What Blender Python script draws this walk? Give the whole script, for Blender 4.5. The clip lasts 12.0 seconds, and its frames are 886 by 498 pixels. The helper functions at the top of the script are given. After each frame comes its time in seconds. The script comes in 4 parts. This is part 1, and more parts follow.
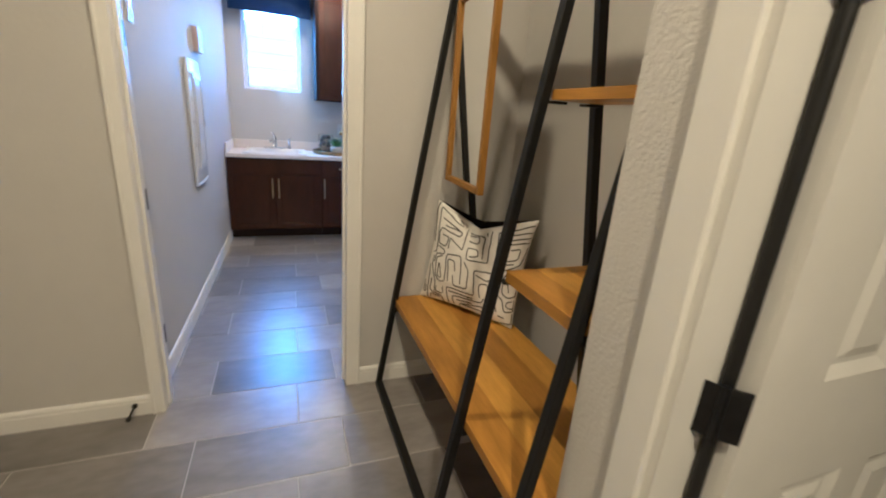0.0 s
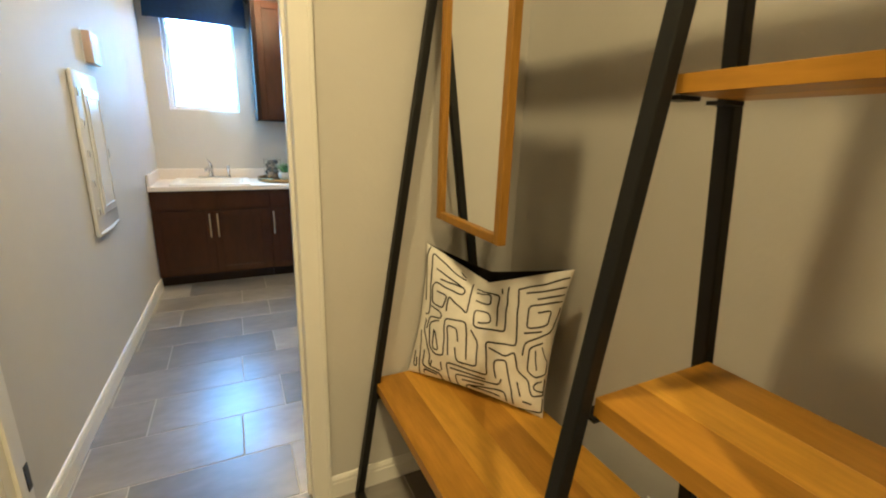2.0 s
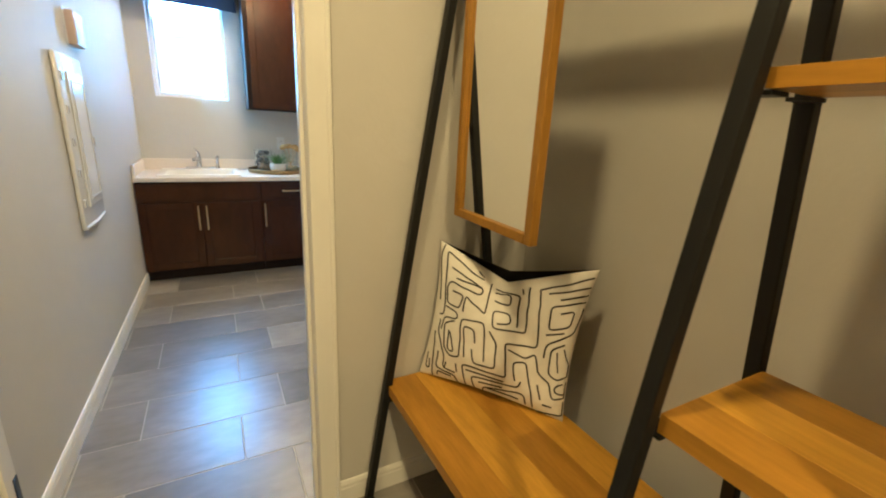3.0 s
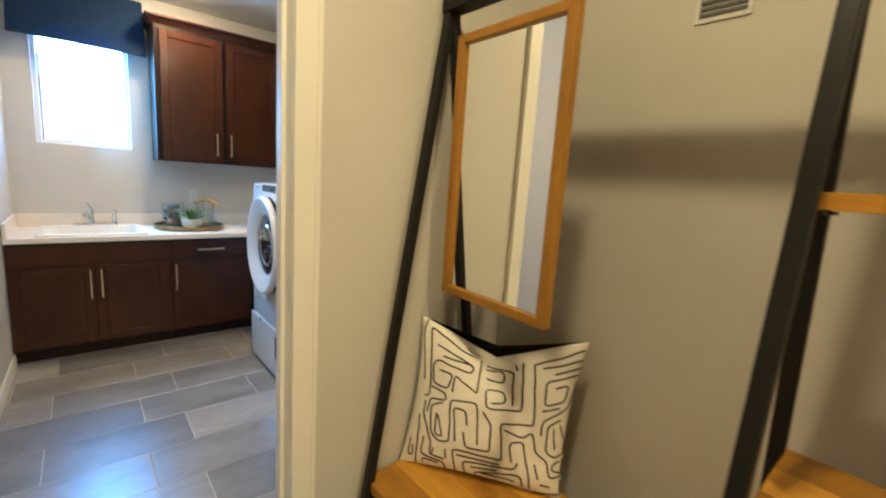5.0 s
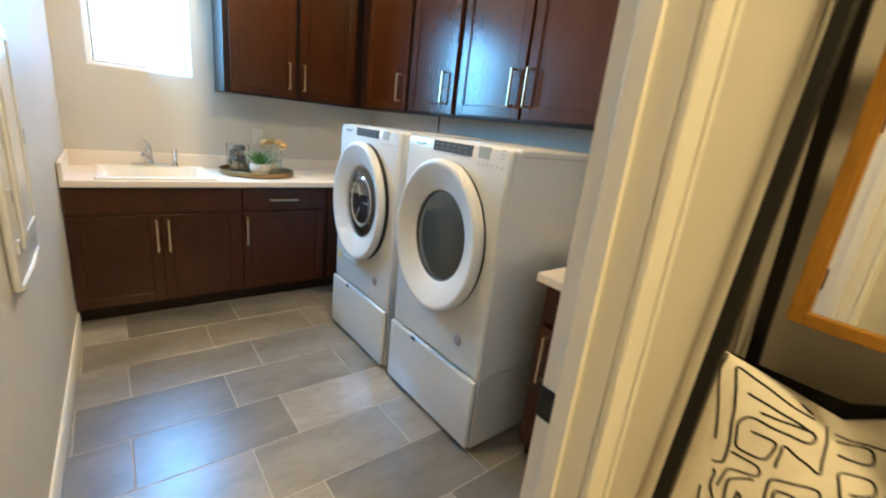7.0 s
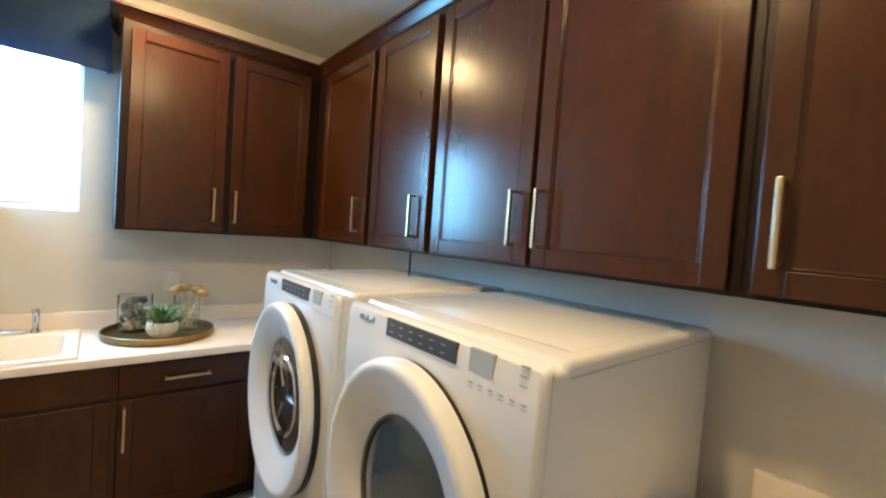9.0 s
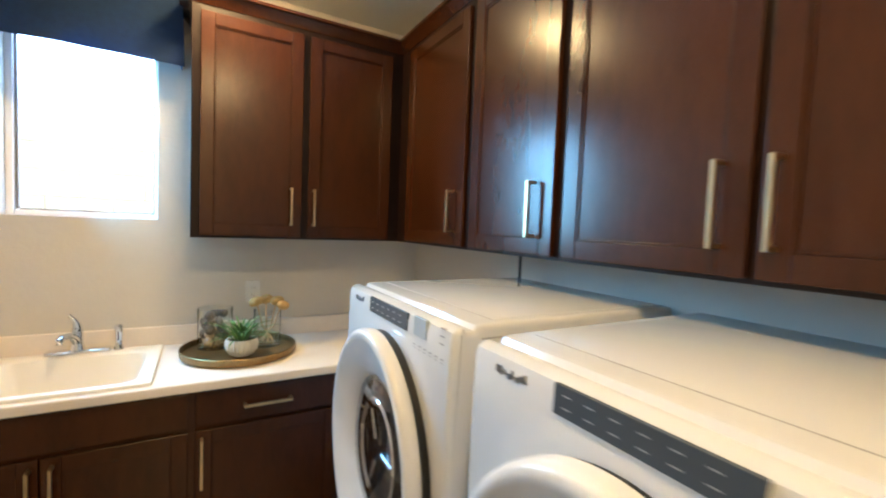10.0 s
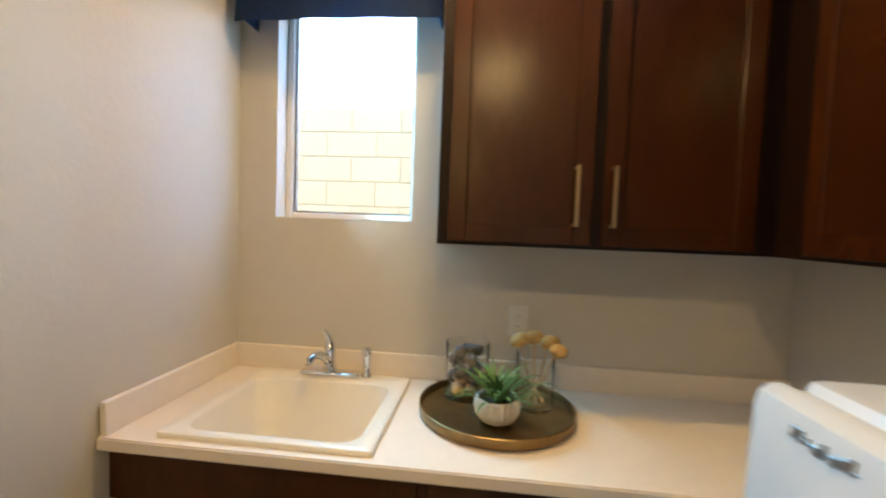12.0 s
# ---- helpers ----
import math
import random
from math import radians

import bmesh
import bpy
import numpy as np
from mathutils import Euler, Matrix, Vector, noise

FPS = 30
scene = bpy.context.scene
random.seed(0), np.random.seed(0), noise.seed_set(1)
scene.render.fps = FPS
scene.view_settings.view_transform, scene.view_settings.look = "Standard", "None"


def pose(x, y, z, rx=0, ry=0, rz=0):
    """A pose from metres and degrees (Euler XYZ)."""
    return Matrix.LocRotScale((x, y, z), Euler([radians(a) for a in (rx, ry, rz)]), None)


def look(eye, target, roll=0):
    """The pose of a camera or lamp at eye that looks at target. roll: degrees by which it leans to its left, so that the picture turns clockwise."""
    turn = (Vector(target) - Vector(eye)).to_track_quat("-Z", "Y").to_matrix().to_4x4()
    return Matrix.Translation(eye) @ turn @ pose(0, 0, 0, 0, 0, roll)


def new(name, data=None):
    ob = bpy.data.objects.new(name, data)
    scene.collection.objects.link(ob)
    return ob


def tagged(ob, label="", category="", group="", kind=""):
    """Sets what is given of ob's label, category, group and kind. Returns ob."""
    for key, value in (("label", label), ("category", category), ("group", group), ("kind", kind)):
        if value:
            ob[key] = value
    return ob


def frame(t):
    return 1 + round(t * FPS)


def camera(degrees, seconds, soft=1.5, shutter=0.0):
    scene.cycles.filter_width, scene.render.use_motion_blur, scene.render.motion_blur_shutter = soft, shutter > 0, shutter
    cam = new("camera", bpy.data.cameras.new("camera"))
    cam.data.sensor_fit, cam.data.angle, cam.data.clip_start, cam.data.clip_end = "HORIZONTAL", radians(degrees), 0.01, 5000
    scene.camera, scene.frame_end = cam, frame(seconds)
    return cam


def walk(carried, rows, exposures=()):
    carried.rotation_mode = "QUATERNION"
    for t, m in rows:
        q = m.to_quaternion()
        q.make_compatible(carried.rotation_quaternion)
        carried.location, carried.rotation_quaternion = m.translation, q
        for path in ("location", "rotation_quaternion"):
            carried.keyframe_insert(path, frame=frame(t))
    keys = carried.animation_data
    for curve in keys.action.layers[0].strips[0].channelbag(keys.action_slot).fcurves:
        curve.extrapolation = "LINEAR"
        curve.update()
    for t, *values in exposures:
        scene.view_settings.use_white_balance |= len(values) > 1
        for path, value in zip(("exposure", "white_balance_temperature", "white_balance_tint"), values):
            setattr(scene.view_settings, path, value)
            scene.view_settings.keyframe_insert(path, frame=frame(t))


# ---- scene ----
cam = camera(92.9, 12.0, 2.0, 0.5)
EXPOSURES = [(0, 5.94, 4200, 22), (1.2, 6.08, 4700, 12), (2.5, 6.12, 5000, 10), (5, 6.14, 4750, 13), (6.5, 6.18, 5150, 10), (7.5, 6.32, 5450, 11), (9.5, 6.1, 5750, 13), (10.5, 6.02, 6050, 15), (11, 5.9, 6650, 17), (12, 5.5, 6650, 15)]
SKY, SUN, DAY = 0.10, 1.7, 0.44
WARM, WARMER = (1, 0.66, 0.265), (1, 0.66, 0.23)
LAMPS = (("hall_lamp", 0.0, 1.31, 0.215, 180, WARMER), ("hall_lamp", 0.0, -0.7, 0.86, 180, WARMER), ("laundry_lamp", 0.45, 5.02, 0.055, 150, WARM), ("laundry_lamp", 0.55, 3.15, 0.05, 180, WARM))
PATH = [
    (0, (0.005, 0.149, 1.415), (0.695, 1.93, 0.821), 4.4),
    (0.5, (-0.024, 0.325, 1.424), (0.799, 2.059, 0.862), 3.4),
    (1, (-0.02, 0.421, 1.429), (0.866, 2.132, 0.893), 2.5),
    (1.5, (0.047, 0.592, 1.428), (0.928, 2.311, 0.909), 2.0),
    (2, (0.096, 0.731, 1.411), (0.961, 2.458, 0.893), 2.0),
    (2.5, (0.104, 0.767, 1.4), (0.969, 2.49, 0.869), 2.2),
    (3, (0.026, 0.835, 1.409), (0.951, 2.521, 0.861), 2.9),
    (3.5, (-0.073, 0.894, 1.415), (1.073, 2.45, 0.898), 3.6),
    (3.7, (-0.089, 0.9, 1.417), (1.138, 2.394, 0.903), 3.7),
    (5.3, (-0.195, 1.149, 1.492), (1.093, 2.651, 1.203), 3.6),
    (5.5, (-0.239, 1.248, 1.474), (0.98, 2.806, 1.182), 4.2),
    (6, (-0.322, 1.522, 1.452), (0.655, 3.19, 0.939), 4.9),
    (6.5, (-0.375, 1.67, 1.447), (0.75, 3.222, 0.877), 5.2),
    (7, (-0.335, 1.857, 1.435), (0.883, 3.341, 0.875), 6.5),
    (7.5, (-0.209, 2.074, 1.441), (1.072, 3.556, 1.037), 7.5),
    (7.7, (-0.173, 2.134, 1.457), (1.176, 3.588, 1.198), 7.0),
    (9.3, (0.339, 2.662, 1.599), (1.568, 4.238, 1.521), 3.6),
    (9.5, (0.359, 2.738, 1.576), (1.465, 4.4, 1.449), 3.8),
    (10, (0.403, 3.016, 1.59), (1.398, 4.748, 1.486), 2.3),
    (10.5, (0.462, 3.268, 1.578), (1.244, 5.097, 1.369), -1.0),
    (11, (0.564, 3.509, 1.597), (1.103, 5.435, 1.62), 2.6),
    (11.5, (0.566, 3.704, 1.566), (0.683, 5.699, 1.487), 3.2),
    (12, (0.528, 3.904, 1.548), (0.315, 5.89, 1.448), 2.1),
]
walk(cam, [(t, look(eye, target, roll)) for t, eye, target, roll in PATH], EXPOSURES)

# ---- light and exposure ----
world = bpy.data.worlds.new("world")
scene.world = world
world.use_nodes = True
wn = world.node_tree.nodes
sky = wn.new("ShaderNodeTexSky")
sky.sky_type, sky.sun_disc = "NISHITA", False
sky.sun_elevation, sky.sun_rotation = radians(45.5), radians(93)
sky.ozone_density, sky.dust_density = 4.0, 0.2
world.node_tree.links.new(sky.outputs[0], wn["Background"].inputs[0])
wn["Background"].inputs[1].default_value = SKY
sun = new("sun", bpy.data.lights.new("sun", "SUN"))
sun.data.energy, sun.data.angle, sun.data.color = SUN, radians(0.6), (1, 0.88, 0.70)
sun.matrix_world = look((0, 0, 0), (-0.70, 0.012, -0.715))


def lamp(name, x, y, z, watts, spread, colour):
    ob = new(name, bpy.data.lights.new(name, "AREA"))
    ob.data.shape, ob.data.size, ob.data.energy, ob.data.color, ob.data.spread = "DISK", 0.13, watts, colour, radians(spread)
    ob.matrix_world = look((x, y, z), (x + 0.0001, y, 0))
    return ob


for ln, lx, ly, lw, ls, lc in LAMPS:
    lamp(ln, lx, ly, 2.795, lw, ls, lc)


day = new("window_daylight", bpy.data.lights.new("window_daylight", "AREA"))
day.data.shape, day.data.size, day.data.size_y = "RECTANGLE", 0.30, 0.74
day.data.energy, day.data.color = DAY, (0.26, 0.70, 1.0)
day.data.spread = radians(160)
day.matrix_world = look((-0.089, 5.61, 1.95), (0.711, 4.76, 1.90))


# ---- materials ----
def mat(name, col, rough=0.5, metal=0.0, var=0.06, scale=6.0, bump=0.0, bscale=80.0, stretch=(1, 1, 1), rand=0.0, coat=0.0,
        rvar=0.05, trans=0.0, ior=1.45, spec=0.5, detail=5.0):
    m = bpy.data.materials.new(name)
    m.use_nodes = True
    n, l = m.node_tree.nodes, m.node_tree.links
    b = n["Principled BSDF"]
    co = n.new("ShaderNodeTexCoord")
    mp = n.new("ShaderNodeMapping")
    mp.inputs["Scale"].default_value = stretch
    l.new(co.outputs["Object"], mp.inputs[0])
    if rand:
        oi = n.new("ShaderNodeObjectInfo")
        off = n.new("ShaderNodeVectorMath")
        off.operation = "SCALE"
        off.inputs[0].default_value = (37.0, 91.0, 53.0)
        l.new(oi.outputs["Random"], off.inputs["Scale"])
        l.new(off.outputs[0], mp.inputs["Location"])
    n1, n2 = n.new("ShaderNodeTexNoise"), n.new("ShaderNodeTexNoise")
    n1.inputs["Scale"].default_value, n1.inputs["Detail"].default_value = scale, detail
    n2.inputs["Scale"].default_value, n2.inputs["Detail"].default_value = scale * 6.3, 3
    l.new(mp.outputs[0], n1.inputs[0]), l.new(mp.outputs[0], n2.inputs[0])
    add = n.new("ShaderNodeMath")
    add.operation = "MULTIPLY_ADD"
    l.new(n2.outputs[0], add.inputs[0])
    add.inputs[1].default_value = 0.45
    l.new(n1.outputs[0], add.inputs[2])
    ramp = n.new("ShaderNodeMapRange")
    ramp.inputs[1].default_value, ramp.inputs[2].default_value = 0.4, 1.05
    ramp.inputs[3].default_value, ramp.inputs[4].default_value = 1 - var, 1 + var
    l.new(add.outputs[0], ramp.inputs[0])
    val = ramp.outputs[0]
    if rand:
        rr = n.new("ShaderNodeMapRange")
        rr.inputs[3].default_value, rr.inputs[4].default_value = 1 - rand, 1 + rand
        l.new(oi.outputs["Random"], rr.inputs[0])
        mu = n.new("ShaderNodeMath")
        mu.operation = "MULTIPLY"
        l.new(val, mu.inputs[0]), l.new(rr.outputs[0], mu.inputs[1])
        val = mu.outputs[0]
    sc = n.new("ShaderNodeVectorMath")
    sc.operation = "SCALE"
    sc.inputs[0].default_value = col
    l.new(val, sc.inputs["Scale"])
    l.new(sc.outputs[0], b.inputs["Base Color"])
    rm = n.new("ShaderNodeMapRange")
    rm.inputs[3].default_value, rm.inputs[4].default_value = max(0.02, rough - rvar), min(1, rough + rvar)
    l.new(n1.outputs[0], rm.inputs[0])
    l.new(rm.outputs[0], b.inputs["Roughness"])
    b.inputs["Metallic"].default_value, b.inputs["IOR"].default_value = metal, ior
    b.inputs["Coat Weight"].default_value, b.inputs["Coat Roughness"].default_value = coat, 0.15
    b.inputs["Transmission Weight"].default_value = trans
    b.inputs["Specular IOR Level"].default_value = spec
    if bump:
        n3 = n.new("ShaderNodeTexNoise")
        n3.inputs["Scale"].default_value, n3.inputs["Detail"].default_value = bscale, 4
        l.new(mp.outputs[0], n3.inputs[0])
        bp = n.new("ShaderNodeBump")
        bp.inputs["Strength"].default_value, bp.inputs["Distance"].default_value = 1.0, bump
        l.new(n3.outputs[0], bp.inputs["Height"])
        l.new(bp.outputs[0], b.inputs["Normal"])
    return m


def glow(name, col, power):
    m = bpy.data.materials.new(name)
    m.use_nodes = True
    b = m.node_tree.nodes["Principled BSDF"]
    b.inputs["Emission Color"].default_value, b.inputs["Emission Strength"].default_value = (*col, 1), power
    return m


PAINT = mat("wall_paint", (0.57, 0.548, 0.507), 0.62, spec=0.35, var=0.03, scale=2.0, bump=0.0009, bscale=50, rvar=0.08, detail=6)
PAINT_COARSE = mat("coarse_textured_paint", (0.60, 0.575, 0.53), 0.62, spec=0.35, var=0.03, scale=2.0, bump=0.0020, bscale=130, rvar=0.08, detail=6)
CEIL = mat("ceiling_paint", (0.83, 0.82, 0.79), 0.8, var=0.03, scale=2, bump=0.002, bscale=45)
TRIM = mat("trim_paint", (0.78, 0.76, 0.71), 0.38, var=0.03, scale=3, bump=0.0003, bscale=60)
TILES = [mat(nm, tuple(f * c for c in (0.222, 0.204, 0.188)), 0.325, spec=1.0, var=0.42, scale=2.3, bump=0.0003, bscale=30, stretch=(0.8, 1.7, 1), rand=0.14, rvar=0.05)
         for nm, f in (("porcelain_tile_dark", 0.66), ("porcelain_tile", 0.95), ("porcelain_tile_light", 1.25))]
GROUT = mat("grout", (0.46, 0.43, 0.39), 0.85, var=0.1, scale=20, bump=0.0006, bscale=300)
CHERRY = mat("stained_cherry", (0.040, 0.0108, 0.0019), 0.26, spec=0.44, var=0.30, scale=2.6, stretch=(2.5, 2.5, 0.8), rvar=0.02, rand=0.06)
# darkened cherry: door-gap shade put into the colour; toe kicks share it
CHERRY_SHADED = mat("shaded_cherry", (0.012, 0.0045, 0.0025), 0.45, spec=0.25, var=0.2, scale=6)
OAKS = [mat(nm, c, 0.36, spec=0.28, var=0.30, scale=2.6, bump=0.0002, bscale=60, stretch=(7, 0.9, 7), rvar=0.07, rand=0.10)
        for nm, c in (("honey_oak", (0.41, 0.198, 0.006)), ("pale_honey_oak", (0.52, 0.272, 0.011)))]
OAK_UP = mat("honey_oak_frame", (0.32, 0.155, 0.008), 0.42, spec=0.3, var=0.28, scale=4, bump=0.0004, bscale=90, stretch=(9, 3, 1.0), rvar=0.07)
BLACK = mat("black_powder_coat", (0.010, 0.010, 0.0095), 0.48, spec=0.28, var=0.15, scale=30, bump=0.0002, bscale=400)
HINGE = mat("black_hinge_metal", (0.02, 0.02, 0.021), 0.33, metal=0.6, var=0.2, scale=40)
RUBBER = mat("black_weatherstrip", (0.009, 0.009, 0.009), 0.5, var=0.2, scale=25)
CHIME = mat("beige_plastic", (0.56, 0.44, 0.38), 0.4, var=0.03, scale=6)
PALE_SEAM = mat("pale_seam", (0.30, 0.30, 0.29), 0.5)
ENAMEL = mat("white_enamel", (0.64, 0.645, 0.645), 0.16, var=0.015, scale=2, coat=0.4, rvar=0.04)
PLASTIC = mat("white_plastic", (0.68, 0.68, 0.675), 0.25, var=0.02, scale=4, rvar=0.04)
GREY_SEAM = mat("grey_gasket", (0.10, 0.10, 0.105), 0.6, var=0.1)
DISPLAY = mat("blue_grey_display", (0.055, 0.07, 0.09), 0.16, var=0.05, scale=10)
LCD = mat("pale_lcd", (0.36, 0.40, 0.42), 0.2, var=0.04)
INK = mat("grey_print", (0.22, 0.22, 0.23), 0.5)
PALE_INK = mat("pale_print", (0.22, 0.25, 0.28), 0.5)
BADGE = mat("dark_chrome_badge", (0.24, 0.24, 0.25), 0.3, metal=0.9, var=0.1, scale=60)
CHROME = mat("chrome", (0.78, 0.78, 0.79), 0.08, metal=1, var=0.02, rvar=0.03)
NICKEL = mat("champagne_nickel", (0.60, 0.47, 0.28), 0.30, metal=1, var=0.05, scale=30, rvar=0.05)
STEEL = mat("steel_drum", (0.5, 0.5, 0.52), 0.25, metal=1, var=0.08, scale=20)
DARKGLASS = mat("grey_door_glass", (0.062, 0.070, 0.064), 0.09, var=0.05, coat=0.5)
# near-black that paints in the darkness inside the washer drum
DRUM_SHADE = mat("painted_drum_shade", (0.03, 0.032, 0.036), 0.2, var=0.2, scale=12)
QUARTZ = mat("white_laminate", (0.77, 0.705, 0.64), 0.30, var=0.03, scale=40, rvar=0.05)
CERAMIC = mat("white_sink_ceramic", (0.78, 0.75, 0.69), 0.34, var=0.02, scale=3)
NAVY = mat("navy_fabric", (0.014, 0.040, 0.095), 0.85, var=0.18, scale=30, bump=0.0006, bscale=500)
LINEN = mat("cream_linen", (0.84, 0.80, 0.72), 0.9, var=0.06, scale=30, bump=0.0008, bscale=600)
BLACKCLOTH = mat("black_cotton", (0.012, 0.011, 0.011), 0.95, var=0.2, scale=40, bump=0.0006, bscale=500)
TRAY = mat("aged_bronze", (0.24, 0.16, 0.068), 0.36, metal=0.85, var=0.3, scale=9, rvar=0.1)
POT = mat("white_ribbed_ceramic", (0.80, 0.77, 0.72), 0.45, var=0.05, scale=14)
LEAF = mat("succulent_green", (0.085, 0.185, 0.045), 0.45, var=0.35, scale=18)
SOIL = mat("potting_soil", (0.05, 0.035, 0.025), 0.95, var=0.4, scale=60)
PEBBLE = mat("mixed_pebbles", (0.36, 0.27, 0.20), 0.6, var=0.35, scale=22, rand=0.35)
SLATE = mat("dark_pebbles", (0.10, 0.085, 0.075), 0.6, var=0.35, scale=22, rand=0.3)
BRISTLE = mat("tan_bristle", (0.52, 0.34, 0.13), 0.8, var=0.35, scale=40, bump=0.001, bscale=300)
BEECH = mat("pale_beech", (0.55, 0.38, 0.22), 0.55, var=0.15, scale=10)
BLOCK = mat("tan_concrete_block", (0.205, 0.158, 0.086), 0.92, var=0.10, scale=6, bump=0.003, bscale=60, rand=0.05)
MORTAR = mat("mortar", (0.185, 0.145, 0.078), 0.95, var=0.1, scale=20)
GRAVEL = mat("desert_gravel", (0.34, 0.29, 0.23), 0.95, var=0.35, scale=12, bump=0.02, bscale=30)
SCREEN = mat("grey_screen_frame", (0.22, 0.21, 0.19), 0.5, metal=0.3, var=0.08)
VINYL = mat("white_vinyl", (0.80, 0.80, 0.78), 0.35, var=0.02)
LENS = glow("lamp_lens", WARMER, 2.5)
LENS_BRIGHT = glow("bright_lamp_lens", WARM, 6.1)


def clear(name, tint=(1, 1, 1), rough=0.0, ior=1.45):
    m = bpy.data.materials.new(name)
    m.use_nodes = True
    b = m.node_tree.nodes["Principled BSDF"]
    b.inputs["Base Color"].default_value = (*tint, 1)
    b.inputs["Transmission Weight"].default_value, b.inputs["Roughness"].default_value = 1.0, rough
    b.inputs["IOR"].default_value = ior
    return m


GLASS = clear("clear_glass", (0.985, 0.995, 0.99), 0.0, 1.02)
gb_ = GLASS.node_tree.nodes["Principled BSDF"]
gb_.inputs["Coat Weight"].default_value, gb_.inputs["Coat Roughness"].default_value, gb_.inputs["Coat IOR"].default_value = 0.9, 0.02, 1.5
JAR = clear("jar_glass", (0.97, 0.985, 0.98), 0.0, 1.04)
jb_ = JAR.node_tree.nodes["Principled BSDF"]
jb_.inputs["Coat Weight"].default_value, jb_.inputs["Coat Roughness"].default_value, jb_.inputs["Coat IOR"].default_value = 1.0, 0.02, 1.6
PANE = clear("window_glass", (0.97, 0.99, 0.99))
MIRROR = mat("mirror_silver", (0.90, 0.91, 0.90), 0.02, metal=1, var=0.0, rvar=0.0)


# ---- mesh helpers ----
ROUND = set()


def box(bm, x0, x1, y0, y1, z0, z1, bev=0.0, seg=2):
    g = bmesh.ops.create_cube(bm, size=1)["verts"]
    for v in g:
        v.co = ((x0 + x1) / 2 + v.co.x * (x1 - x0), (y0 + y1) / 2 + v.co.y * (y1 - y0), (z0 + z1) / 2 + v.co.z * (z1 - z0))
    if bev:
        es = list({e for v in g for e in v.link_edges})
        bmesh.ops.bevel(bm, geom=es, offset=bev, segments=seg, profile=0.5, affect="EDGES")
    return bm


def B(x0, x1, y0, y1, z0, z1, bev=0.0, seg=2):
    return box(bmesh.new(), x0, x1, y0, y1, z0, z1, bev, seg)


def finish(name, bm, material, smooth=None):
    ROUND.discard(id(bm))
    bmesh.ops.recalc_face_normals(bm, faces=bm.faces)
    me = bpy.data.meshes.new(name)
    bm.to_mesh(me)
    bm.free()
    if smooth is not None:
        me.polygons.foreach_set("use_smooth", [True] * len(me.polygons))
        me.set_sharp_from_angle(angle=radians(smooth))
    me.materials.append(material)
    return me


def origin(ob):
    v = Vector((0, 0, 0))
    while ob:
        v += ob.location
        ob = ob.parent
    return v


def part(name, bm, material, parent, label="", smooth=18):
    """One mesh under a thing or a part; bm is in the world's metres."""
    if id(bm) in ROUND:
        smooth = max(smooth or 0, 50)
        ROUND.discard(id(bm))
    o = origin(parent)
    bmesh.ops.translate(bm, verts=bm.verts, vec=-o)
    ob = new(name, finish(name, bm, material, smooth))
    ob.parent = parent
    return tagged(ob, label)


def thing(name, at, label, category, group="", kind=""):
    ob = new(name)
    ob.location = at
    ob.empty_display_size = 0.05
    return tagged(ob, label, category, group, kind)


def solid(name, bm, material, label, category, group="", kind="", at=None, smooth=40):
    """A thing that is one mesh."""
    if at is not None:
        bmesh.ops.translate(bm, verts=bm.verts, vec=-Vector(at))
    ob = new(name, finish(name, bm, material, smooth))
    if at is not None:
        ob.location = at
    return tagged(ob, label, category, group, kind)


def bar(bm, a, b, w, d=None, side=(0, 1, 0), bev=0.003):
    """A square tube from a to b."""
    a, b, d = Vector(a), Vector(b), d or w
    z = (b - a).normalized()
    x = Vector(side) - z * z.dot(Vector(side))
    x.normalize()
    y = z.cross(x)
    m = Matrix((x, y, z)).transposed().to_4x4()
    m.translation = (a + b) / 2
    t = B(-w / 2, w / 2, -d / 2, d / 2, -(b - a).length / 2, (b - a).length / 2, bev)
    me = bpy.data.meshes.new("tmp")
    t.transform(m)
    t.to_mesh(me)
    t.free()
    bm.from_mesh(me)
    bpy.data.meshes.remove(me)
    return bm


def tube(bm, pts, r, seg=12, cap=True, radii=None):
    """A round tube along points."""
    ROUND.add(id(bm))
    pts = [Vector(p) for p in pts]
    rings = []
    ref = Vector((0.13, 0.31, 0.94))
    for i, p in enumerate(pts):
        t = (pts[min(i + 1, len(pts) - 1)] - pts[max(i - 1, 0)]).normalized()
        if abs(t.dot(ref)) > 0.97:
            ref = Vector((0.9, 0.3, 0.1))
        u = t.cross(ref).normalized()
        v = t.cross(u)
        rr = radii[i] if radii else r
        rings.append([bm.verts.new(p + rr * (math.cos(6.28318 * k / seg) * u + math.sin(6.28318 * k / seg) * v)) for k in range(seg)])
    for a, b in zip(rings, rings[1:]):
        for k in range(seg):
            bm.faces.new((a[k], a[(k + 1) % seg], b[(k + 1) % seg], b[k]))
    if cap:
        bm.faces.new(rings[0])
        bm.faces.new(rings[-1][::-1])
    return bm


